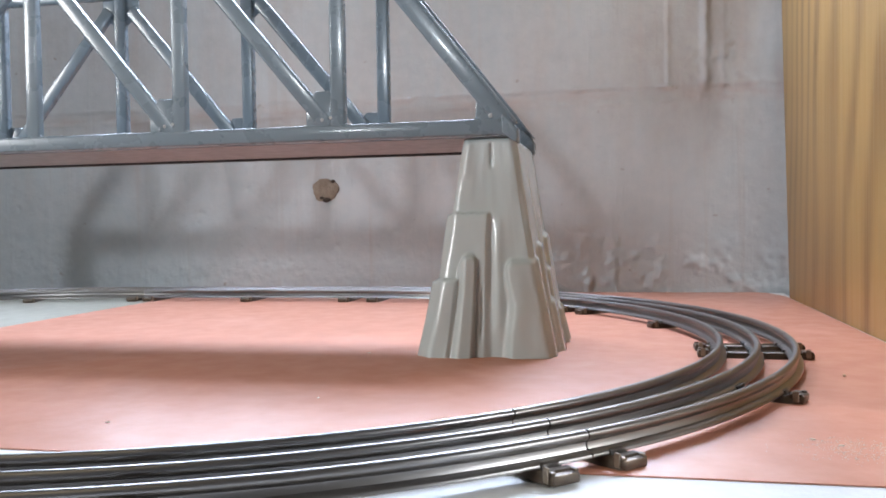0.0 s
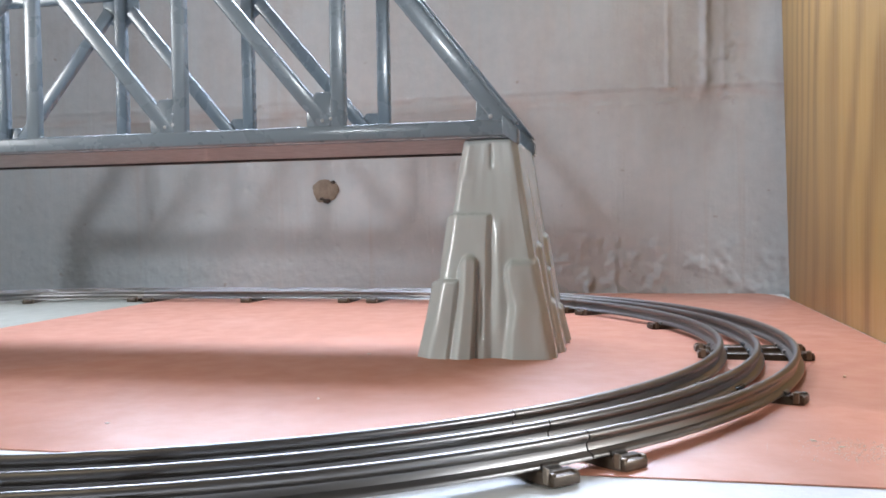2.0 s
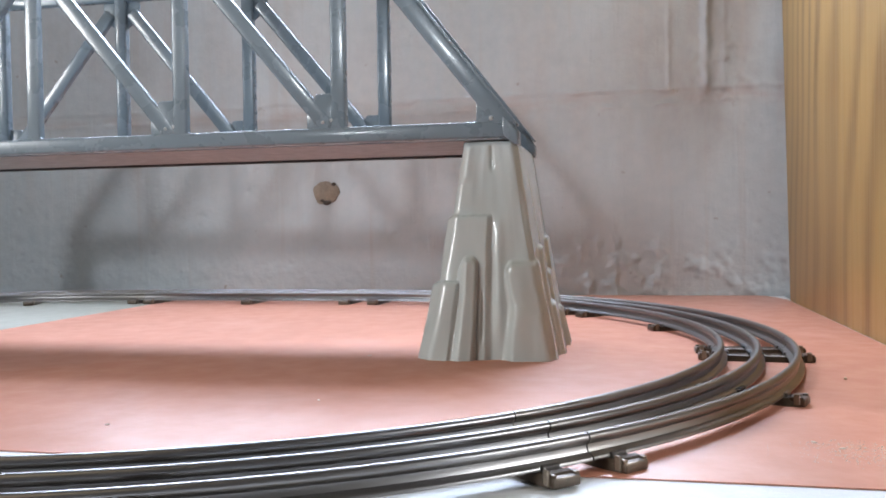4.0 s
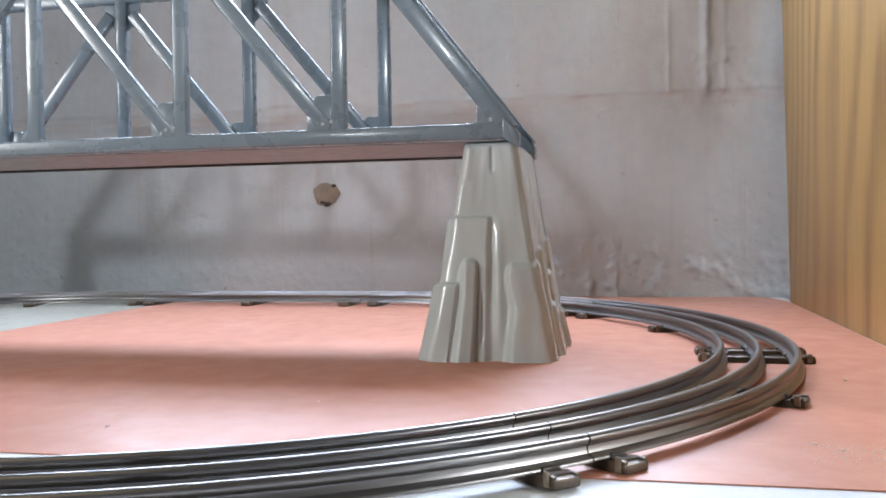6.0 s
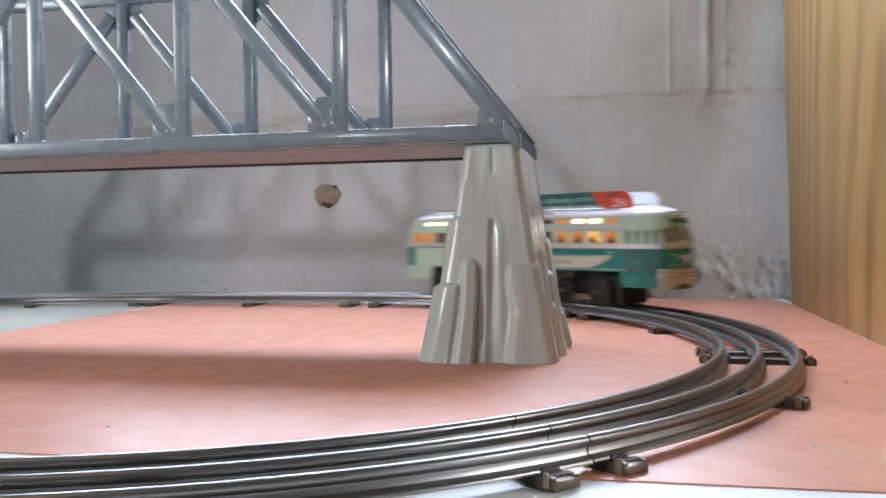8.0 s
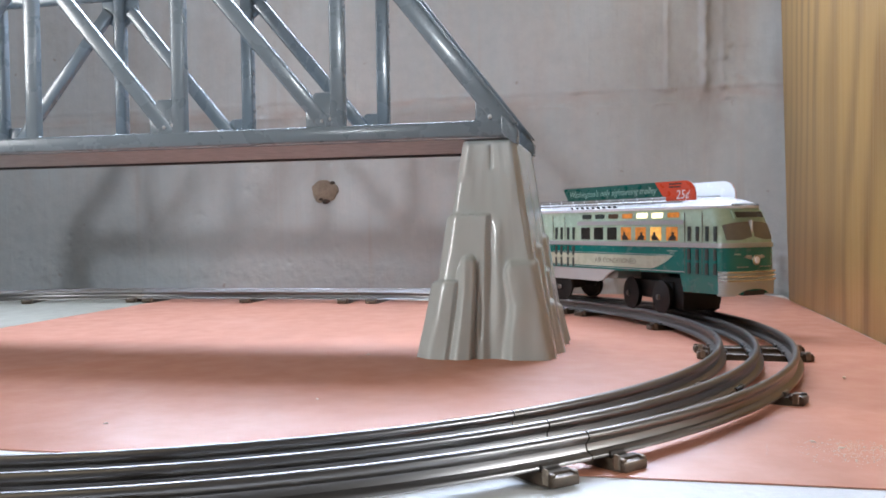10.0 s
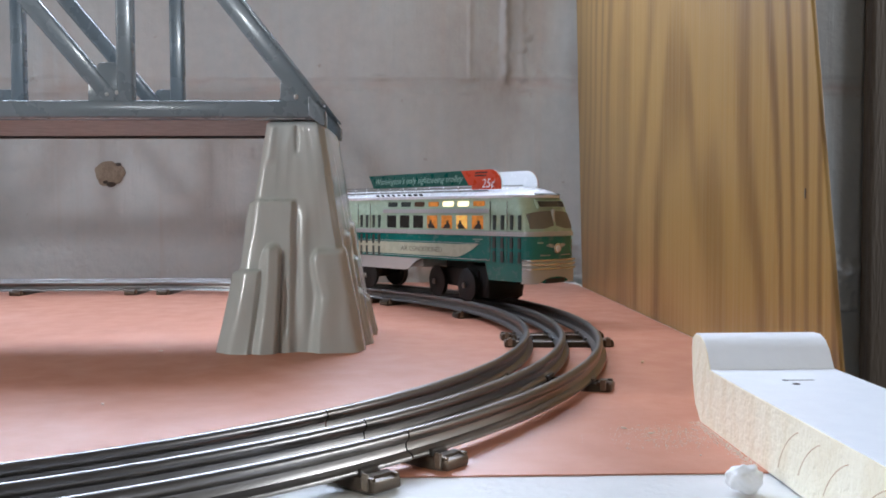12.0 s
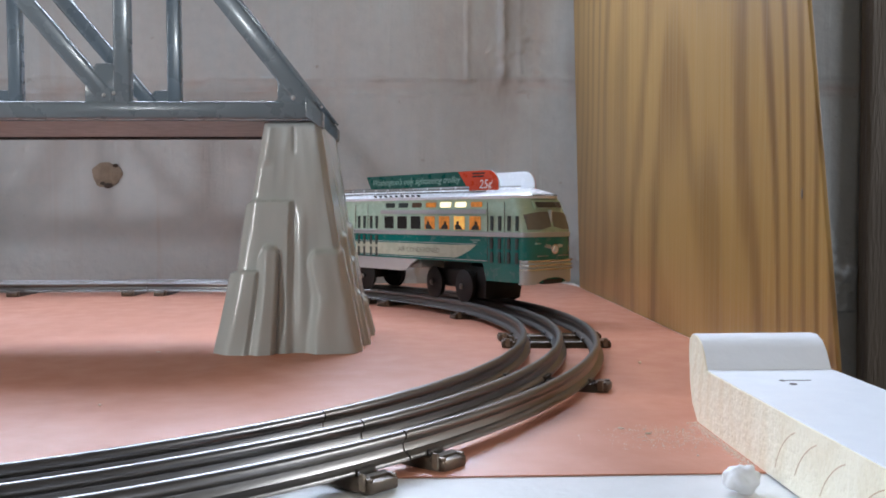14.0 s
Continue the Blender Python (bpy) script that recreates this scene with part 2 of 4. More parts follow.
M = dict(
    wall=wall_paint(),
    plaster=material("plain_plaster", (0.17, 0.15, 0.135), (0.13, 0.115, 0.10), 0.8, big=1.2, small=20),
    ceiling=material("ceiling_paint", (0.24, 0.22, 0.20), (0.19, 0.175, 0.16), 0.85, big=1.0, small=15),
    concrete=material("floor_concrete", (0.16, 0.15, 0.14), (0.12, 0.115, 0.11), 0.8, big=1.5, small=30),
    board=material("salmon_paint", (0.61, 0.262, 0.170), (0.53, 0.222, 0.142), 0.40, big=5, small=60, stain=(0.66, 0.335, 0.25), bump=0.0001, bump_scale=150),
    table=material("white_tabletop", (0.80, 0.80, 0.80), (0.72, 0.72, 0.71), 0.4, big=5, small=80, bump=0.0002),
    card=material("grey_card", (0.33, 0.315, 0.255), (0.28, 0.265, 0.215), 0.55, big=6, small=70),
    enamel=material("grey_enamel", (0.158, 0.195, 0.222), (0.146, 0.181, 0.207), 0.28, big=12, small=60, rough_var=0.06, coat=0.35, bump=0.00004, bump_scale=60),
    enamel_chip=material("bare_enamel", (0.55, 0.56, 0.56), (0.42, 0.44, 0.45), 0.3, big=60, small=300),
    deck=material("bridge_deck_enamel", (0.235, 0.255, 0.27), (0.205, 0.222, 0.236), 0.4, big=15, small=120),
    black=material("black_edge", (0.02, 0.02, 0.02), (0.03, 0.03, 0.03), 0.6),
    pier=material("grey_plastic", (0.53, 0.565, 0.545), (0.49, 0.525, 0.505), 0.24, big=12, small=40, rough_var=0.04, coat=0.4),
    rail=material("tinplate", (0.245, 0.24, 0.245), (0.20, 0.18, 0.16), 0.31, 0.95, big=4, small=14, rough_var=0.04),
    tie=material("brown_stamped_tie", (0.075, 0.058, 0.042), (0.11, 0.078, 0.055), 0.36, 0.55, big=60, small=400, stain=(0.16, 0.10, 0.06)),
    tab=material("worn_tin_tab", (0.30, 0.25, 0.19), (0.18, 0.13, 0.09), 0.4, 0.6, big=90, small=500),
    insulator=material("black_fibre", (0.015, 0.014, 0.014), (0.03, 0.028, 0.026), 0.6, big=60),
    pine=pine("pine", (0.335, 0.200, 0.063), (0.130, 0.060, 0.015)),
    endgrain=pine("pine_end_grain", (0.93, 0.87, 0.70), (0.86, 0.77, 0.57), "X", 3.0, 0.28),
    trim=material("white_gloss_paint", (0.84, 0.86, 0.89), (0.80, 0.82, 0.86), 0.35, big=14, small=150, bump=0.0004, bump_scale=60),
    dark_wood=material("dark_brown_wood", (0.14, 0.105, 0.078), (0.085, 0.064, 0.048), 0.6, big=9, small=80, stretch=(1, 1, 0.1), bump=0.001),
    patch=material("tan_filler", (0.30, 0.245, 0.195), (0.20, 0.155, 0.12), 0.85, big=60, small=300, bump=0.001, bump_scale=250),
    pit=material("dark_pit", (0.04, 0.03, 0.025), (0.07, 0.05, 0.04), 0.9),
    crumb=material("pale_wood_crumb", (0.70, 0.55, 0.38), (0.60, 0.42, 0.28), 0.8),
    dust=material("pale_dust", (0.82, 0.74, 0.64), (0.75, 0.66, 0.56), 0.9),
    tissue=material("white_foam_crumb", (0.85, 0.86, 0.88), (0.78, 0.79, 0.81), 0.8, bump=0.0005),
    teal=material("teal_lacquer", (0.002, 0.185, 0.165), (0.002, 0.165, 0.148), 0.24, big=20, small=200, coat=0.4),
    mint=material("mint_lacquer", (0.455, 0.61, 0.475), (0.425, 0.58, 0.45), 0.26, big=20, small=200, coat=0.4),
    cream=material("cream_lacquer", (0.51, 0.55, 0.43), (0.47, 0.51, 0.40), 0.28, big=20, small=200, coat=0.3),
    white=material("white_lacquer", (0.80, 0.82, 0.85), (0.76, 0.78, 0.81), 0.25, big=20, small=200, coat=0.4),
    silver=material("silver_paint", (0.55, 0.575, 0.58), (0.52, 0.545, 0.55), 0.34, 0.45, big=20, small=60, rough_var=0.03),
    chrome=material("polished_metal", (0.75, 0.74, 0.73), (0.68, 0.67, 0.66), 0.15, 1.0, big=30, small=300),
    sign_green=material("dark_green_lacquer", (0.012, 0.115, 0.095), (0.010, 0.10, 0.082), 0.3, big=20, small=200),
    red=material("orange_red_lacquer", (0.62, 0.075, 0.03), (0.56, 0.065, 0.028), 0.3, big=20, small=200),
    ink=material("dark_ink", (0.012, 0.012, 0.014), (0.02, 0.02, 0.022), 0.5),
    grey_ink=material("grey_ink", (0.16, 0.16, 0.13), (0.2, 0.2, 0.16), 0.5),
    pale_ink=material("pale_ink", (0.36, 0.56, 0.49), (0.30, 0.50, 0.44), 0.5),
    glass=material("smoked_glazing", (0.035, 0.033, 0.03), (0.025, 0.023, 0.02), 0.12, big=40, small=200),
    under=material("underfloor_grey", (0.30, 0.30, 0.28), (0.24, 0.24, 0.22), 0.5),
    screen=material("windscreen_glazing", (0.20, 0.185, 0.155), (0.16, 0.15, 0.125), 0.1, big=60, small=200),
    slot=material("dark_opening", (0.02, 0.035, 0.03), (0.03, 0.045, 0.04), 0.5),
    wheel=material("black_wheel", (0.006, 0.0055, 0.005), (0.010, 0.009, 0.009), 0.55, big=60, spec=0.3),
    lit=glow("lamp_lit_paper", (1.0, 0.33, 0.045), 0.75),
    lit_dim=glow("dimly_lit_paper", (0.5, 0.16, 0.04), 0.06),
    lit_hot=glow("bright_lit_paper", (1.0, 0.52, 0.12), 1.3),
    bulb=glow("bulb_lit_light", (1.0, 0.84, 0.55), 3.2),
)


# ---------------------------------------------------------------- mesh tools
def finish(name, bm, mats, smooth=None):
    me = bpy.data.meshes.new(name)
    bm.normal_update()
    bm.to_mesh(me)
    bm.free()
    for mt in (mats if isinstance(mats, (list, tuple)) else [mats]):
        me.materials.append(mt)
    if smooth is not None:
        me.polygons.foreach_set("use_smooth", [True] * len(me.polygons))
        me.set_sharp_from_angle(angle=radians(smooth))
    return new(name, me)


def part(name, bm, mat, parent, label="", smooth=35):
    ob = finish(name, bm, mat, smooth)
    ob.parent = parent
    return tagged(ob, label)


def thing(name, label, category, group="", at=None):
    ob = new(name)
    ob.empty_display_size = 0.01
    if at is not None:
        ob.matrix_basis = at
    return tagged(ob, label, category, group)


def hull_box(bm, x0, x1, y0, y1, z0, z1, bevel=0.0, seg=2):
    v = [bm.verts.new((x, y, z)) for z in (z0, z1) for y in (y0, y1) for x in (x0, x1)]
    fs = [bm.faces.new([v[i] for i in q]) for q in ((0, 2, 3, 1), (4, 5, 7, 6), (0, 1, 5, 4), (2, 6, 7, 3), (0, 4, 6, 2), (1, 3, 7, 5))]
    if bevel:
        bmesh.ops.bevel(bm, geom=list({e for f in fs for e in f.edges}), offset=bevel, segments=seg, affect="EDGES", profile=0.5)
    return bm


def box(*a, **k):
    return hull_box(bmesh.new(), *a, **k)


def prism(poly, axis, a, b, bevel=0.0, bm=None, seg=2):
    """A polygon in the plane across the axis, pushed along it from a to b. axis 'x': (y, z); 'y': (x, z); 'z': (x, y)."""
    bm = bm or bmesh.new()
    put = {"x": lambda p, d: (d, p[0], p[1]), "y": lambda p, d: (p[0], d, p[1]), "z": lambda p, d: (p[0], p[1], d)}[axis]
    lo, hi = [bm.verts.new(put(p, a)) for p in poly], [bm.verts.new(put(p, b)) for p in poly]
    n = len(poly)
    fs = [bm.faces.new(lo), bm.faces.new(hi[::-1])] + [bm.faces.new((lo[i], hi[i], hi[(i + 1) % n], lo[(i + 1) % n])) for i in range(n)]
    bmesh.ops.recalc_face_normals(bm, faces=fs)
    if bevel:
        bmesh.ops.bevel(bm, geom=list({e for f in fs for e in f.edges}), offset=bevel, segments=seg, affect="EDGES", profile=0.5)
    return bm


def disc(p, axis, r, depth, n=24, bevel=0.0, bm=None):
    """A round drum with its middle at p."""
    bm = bm or bmesh.new()
    ring = [(r * math.cos(2 * math.pi * i / n), r * math.sin(2 * math.pi * i / n)) for i in range(n)]
    k = {"x": (1, 2, 0), "y": (0, 2, 1), "z": (0, 1, 2)}[axis]
    poly = [(c[0] + p[k[0]], c[1] + p[k[1]]) for c in ring]
    return prism(poly, axis, p[k[2]] - depth / 2, p[k[2]] + depth / 2, bevel, bm)


def sweep(profile, frames, bm=None, caps=True):
    """A closed profile (across, up) carried along frames (point, across, up)."""
    bm = bm or bmesh.new()
    rings = [[bm.verts.new(p + a * u + w * v) for u, v in profile] for p, a, w in frames]
    n = len(profile)
    fs = [bm.faces.new((r0[i], r1[i], r1[(i + 1) % n], r0[(i + 1) % n])) for r0, r1 in zip(rings, rings[1:]) for i in range(n)]
    if caps:
        fs += [bm.faces.new(rings[0]), bm.faces.new(rings[-1][::-1])]
    bmesh.ops.recalc_face_normals(bm, faces=fs)
    return bm


def lettering(name, text, size, mat, m, parent, label="", slant=0.0):
    cu = bpy.data.curves.new(name, "FONT")
    cu.body, cu.size, cu.extrude, cu.align_x, cu.align_y, cu.resolution_u = text, size, 0.00005, "CENTER", "CENTER", 2
    cu.shear = slant
    tmp = bpy.data.objects.new(name, cu)
    scene.collection.objects.link(tmp)
    me = bpy.data.meshes.new_from_object(tmp.evaluated_get(bpy.context.evaluated_depsgraph_get()))
    bpy.data.objects.remove(tmp)
    me.materials.clear()
    me.materials.append(mat)
    ob = new(name, me)
    ob.parent = parent
    ob.matrix_basis = m
    return tagged(ob, label)


# ---------------------------------------------------------------- the room
def structure(name, bm, mat, label, smooth=None):
    return tagged(finish(name, bm, mat, smooth), label, kind="structure")


FLOOR, CEIL = -0.76, 1.65


def wall_with_opening(name, y0, y1, x0, x1, z0, z1, mat, label):
    bm = bmesh.new()
    hull_box(bm, WEST, x0, y0, y1, FLOOR, CEIL)
    hull_box(bm, x1, EAST, y0, y1, FLOOR, CEIL)
    hull_box(bm, x0, x1, y0, y1, FLOOR, z0)
    hull_box(bm, x0, x1, y0, y1, z1, CEIL)
    return structure(name, bm, mat, label)


wall_with_opening("wall_north", NORTH, NORTH + 0.2, -0.75, 0.39, 0.47, 0.82, M["wall"], "old concrete wall under thick uneven white paint")
wall_with_opening("wall_south", SOUTH - 0.2, SOUTH, -0.9, -0.4, 0.80, 1.16, M["plaster"], "plain plaster wall with a small window")
bm = bmesh.new()
for y0, y1, z0, z1 in ((SOUTH - 0.2, -2.75, FLOOR, CEIL), (-1.65, NORTH + 0.2, FLOOR, CEIL), (-2.75, -1.65, FLOOR, 0.34), (-2.75, -1.65, 1.46, CEIL)):
    hull_box(bm, WEST - 0.2, WEST, y0, y1, z0, z1)
structure("wall_west", bm, M["plaster"], "plain plaster wall with a wide window")
# opening in the unseen east wall, added to let the fill lamp through
bm = bmesh.new()
for y0, y1, z0, z1 in ((SOUTH - 0.2, -1.15, FLOOR, CEIL), (-0.25, NORTH + 0.2, FLOOR, CEIL), (-1.15, -0.25, FLOOR, 0.46), (-1.15, -0.25, 1.04, CEIL)):
    hull_box(bm, EAST, EAST + 0.2, y0, y1, z0, z1)
structure("wall_east", bm, M["plaster"], "plain plaster wall with an opening added for the fill lamp")
structure("floor", box(WEST - 0.2, EAST + 0.2, SOUTH - 0.2, NORTH + 0.2, FLOOR - 0.1, FLOOR), M["concrete"], "bare grey concrete floor")
structure("ceiling", box(WEST - 0.2, EAST + 0.2, SOUTH - 0.2, NORTH + 0.2, CEIL, CEIL + 0.1), M["ceiling"], "plain painted ceiling")
# unseen blocker behind the table, added to cut south light from the right side
bm = box(-0.28, -0.07, -1.36, -1.26, FLOOR, 0.36)
hull_box(bm, -0.07, EAST, -1.36, -1.26, FLOOR, CEIL)
# unseen slab, added so that west window light misses the wall's left part
structure("wall_blocker_west", box(-1.06, -0.96, -0.26, NORTH, FLOOR, CEIL), M["plaster"], "unseen short plaster slab added to keep west light off the left wall")
structure("wall_blocker_south", bm, M["plaster"], "unseen plain plaster blocker with a low end, added to shade the lower right wall")
structure("ground", box(-60, 60, -60, 60, -0.95, -0.87), M["concrete"], "bare ground outside")


def wall_patch():
    """A round tan-filled hole in the wall with dark pits."""
    cx, cz, r = -0.2335, 0.1095, 0.0135
    bm = bmesh.new()
    pts = []
    for i in range(28):
        a = 2 * math.pi * i / 28
        rr = r * (1 + 0.05 * math.sin(3 * a + 1) + 0.04 * math.sin(5 * a) + 0.03 * math.sin(9 * a + 2))
        pts.append((cx + rr * math.cos(a) * 1.08, cz + rr * math.sin(a) * 0.92))
    prism(pts, "y", NORTH - 0.0036, NORTH + 0.003, 0.0006, bm)
    ob = tagged(finish("wall_patch", bm, M["patch"], 40), "round tan filler patch with dark pits in the wall", "wall patch", kind="structure")
    for dx, dz, s in ((-0.004, -0.0085, 0.0022), (0.001, -0.0108, 0.0034), (0.009, 0.009, 0.0024), (0.0035, -0.0105, 0.0024)):
        b = bmesh.new()
        bmesh.ops.create_icosphere(b, subdivisions=2, radius=s, matrix=Matrix.Translation((cx + dx, NORTH - 0.0034, cz + dz)) @ Matrix.Diagonal((1.2, 0.4, 0.8, 1)))
        part("pit", b, M["pit"], ob)
    return ob


wall_patch()


def wall_skin():
    """Uneven coat of paint and render over the wall, with runs, a mortar course and a crusted foot."""
    rnd = random.Random(5)
    x0, x1, z0, z1, step = -0.76, 0.524, -0.034, 0.466, 0.002
    nx, nz = round((x1 - x0) / step), round((z1 - z0) / step)
    pocks = [(rnd.uniform(-0.62, 0.23), rnd.uniform(0.01, 0.17), rnd.uniform(0.0012, 0.0030), rnd.uniform(0.0004, 0.0012)) for _ in range(70)]
    depth = np.zeros((nz + 1, nx + 1))
    for j in range(nz + 1):
        z = z0 + step * j
        foot = 1 - min(1.0, max(0.0, (z - 0.004) / 0.060))
        bend = 0.0030 * noise.noise(Vector((z * 30, 3.1, 0))) + 0.0012 * noise.noise(Vector((z * 110, 8.1, 0)))
        for i in range(nx + 1):
            x = x0 + step * i
            p = Vector((x, 0.0, z))
            d = 0.0022 + 0.0006 * noise.noise(p * 13) + 0.00022 * noise.noise(p * 70)
            # crust at the foot, heaviest towards the corner
            if foot > 0:
                heavy = 0.16 + 0.84 * min(1.0, max(0.0, (x + 0.10) / 0.14))
                lump = noise.noise(p * 48) + 0.55 * noise.noise(p * 120) + 0.3 * noise.noise(p * 260)
                d += 0.0065 * heavy * foot ** 0.8 * max(0.0, lump + 0.12)
            # mortar course: a shallow step with broken lips
            course = 0.2030 + 0.0030 * noise.noise(Vector((x * 9, 0, 5.0)))
            low = 0.1905 + 0.0025 * noise.noise(Vector((x * 8, 0, 9.0)))
            d += 0.0004 * (1 if z > course else 0) - 0.0003 * (1 if low < z < course else 0)
            for c, k in ((course, 0.0022), (low, 0.0018)):
                d += k * max(0.0, noise.noise(Vector((x * 45, c * 40, 2.0))) + 0.15) * math.exp(-((z - c) / 0.0022) ** 2)
            # thick runs of paint above the course, near the corner
            if x > 0.08 and z > 0.19:
                up = min(1.0, max(0.0, (z - 0.196) / 0.012))
                for c, w, k in ((0.1600, 0.0036, 0.0055), (0.1765, 0.0024, 0.0026), (0.1240, 0.0018, 0.0014)):
                    d += k * up * math.exp(-((x - c - bend) / w) ** 2) * (0.75 + 0.7 * noise.noise(Vector((x * 60, z * 40, c))))
                rough = math.exp(-((x - 0.178) / 0.026) ** 2) * math.exp(-((z - 0.222) / 0.030) ** 2)
                d += 0.0050 * rough * max(0.0, noise.noise(p * 75) + 0.6 * noise.noise(p * 170) + 0.1)
            depth[j, i] = d
    for px, pz, r, k in pocks:
        ci, cj, m = round((px - x0) / step), round((pz - z0) / step), 3
        for j in range(max(0, cj - m), min(nz, cj + m) + 1):
            for i in range(max(0, ci - m), min(nx, ci + m) + 1):
                q = ((x0 + step * i - px) ** 2 + (z0 + step * j - pz) ** 2) / (r * r)
                depth[j, i] -= k * math.exp(-q)
    depth[0, :] = depth[-1, :] = depth[:, 0] = depth[:, -1] = -0.002
    verts = [(x0 + step * i, NORTH - depth[j, i], z0 + step * j) for j in range(nz + 1) for i in range(nx + 1)]
    w = nx + 1
    quads = [(j * w + i, j * w + i + 1, (j + 1) * w + i + 1, (j + 1) * w + i) for j in range(nz) for i in range(nx)]
    me = bpy.data.meshes.new("wall_skin")
    me.from_pydata(verts, [], quads)
    me.materials.append(M["wall"])
    me.polygons.foreach_set("use_smooth", [True] * len(me.polygons))
    tagged(new("trim_wall_skin", me), "thick uneven coat of white paint with runs and a crusted foot", kind="structure")


wall_skin()

# dark wooden post beyond the pine panel
structure("trim_post", box(0.523, 0.66, NORTH - 0.020, NORTH - 0.001, FLOOR, CEIL, bevel=0.003), M["dark_wood"], "dark brown wooden post against the wall")

# ---------------------------------------------------------------- table and board
SHEET = 0.0006


def table():
    t = thing("table", "white painted layout table against the wall", "table")
    part("tabletop", box(-0.955, 0.232, -1.15, NORTH - 0.004, -0.03 - SHEET, -SHEET, bevel=0.002), M["table"], t)
    for x in (-0.90, 0.19):
        for y in (-1.08, 0.35):
            part("leg", box(x - 0.03, x + 0.03, y - 0.03, y + 0.03, FLOOR, -0.03 - SHEET, bevel=0.003), M["pine"], t)
    return t


table()


def baseboard_sheet():
    poly = [(-0.372, -0.206), (0.2255, -0.206), (0.2258, 0.385), (0.215, 0.424), (0.207, 0.4305), (-0.372, 0.4305)]
    return tagged(finish("layout_board", prism(poly, "z", -SHEET, 0.0, 0.0004), M["board"], 30), "salmon-pink painted thin board lying on the table", "board")


baseboard_sheet()
tagged(finish("card_sheet", box(-0.95, -0.3721, -0.205, 0.424, -SHEET, -0.0002, bevel=0.0002), M["card"], 30), "grey-beige card sheet on the table beside the pink board", "card sheet")


def pine_panel():
    t = thing("pine_panel", "wide pine board leaning upright against the wall", "wooden board")
    poly = [(0.3745, -SHEET), (-0.128, -SHEET), (-0.034, 0.468), (0.433, 0.468)]
    part("plank", prism(poly, "x", 0.2265, 0.2287, 0.0006), M["pine"], t)
    eye = [(-0.095 + 0.0007 * math.cos(radians(30 * i)), 0.0778 + 0.0021 * math.sin(radians(30 * i))) for i in range(12)]
    part("knot", prism(eye, "x", 0.2262, 0.2270, 0.0001), M["dark_wood"], t, "small dark knot")
    return t


pine_panel()


def trim_offcut():
    """Sawn length of white-painted window trim with a raised nosing at one end."""
    t = thing("trim_offcut", "sawn offcut of white-painted wooden trim with bare cut end", "wood offcut")
    prof = [(-0.149, 0.0), (-0.1435, 0.005), (-0.1408, 0.012), (-0.1395, 0.022), (-0.1398, 0.0265), (-0.1425, 0.0287), (-0.1475, 0.0288),
            (-0.1515, 0.0272), (-0.1545, 0.0242), (-0.1565, 0.0208), (-0.1578, 0.0188), (-0.185, 0.0186), (-0.32, 0.0186), (-0.325, 0.016), (-0.325, 0.0)]
    part("wood_core", prism(prof, "x", 0.1672, 0.2085), M["endgrain"], t, "bare sawn pine")
    skin = [(y, z) for y, z in prof[3:13]]
    out = [(y, z + 0.00035) for y, z in skin]
    part("paint_face", prism(skin + out[::-1], "x", 0.1676, 0.2086), M["trim"], t, "glossy white paint")
    for y0, z0, r0 in ((-0.214, -0.004, 0.021), (-0.226, -0.005, 0.022), (-0.240, -0.006, 0.0225), (-0.256, -0.006, 0.022)):
        arc = [(y0 + r0 * math.cos(a) - 0.018, z0 + r0 * math.sin(a)) for a in [radians(8 + 6 * j) for j in range(11)]]
        arc = [(y, z) for y, z in arc if 0.003 < z < 0.0178]
        fr = [(Vector((0.1672, y, z)), Vector((0, 0.00022, 0.00022)), Vector((-0.00012, 0, 0))) for y, z in arc]
        part("saw_mark", sweep([(-1, -1), (0, 1), (1, -1)], fr), M["crumb"], t)
    for x, y, r in ((0.1855, -0.1815, 0.0011), (0.1845, -0.176, 0.0008)):
        part("nail_hole", disc((x, y, 0.0190), "z", r, 0.0003, 10), M["pit"], t)
    part("scratch", box(0.1835, 0.1935, -0.1762, -0.1755, 0.0189, 0.0191), M["pit"], t)
    return t


trim_offcut()


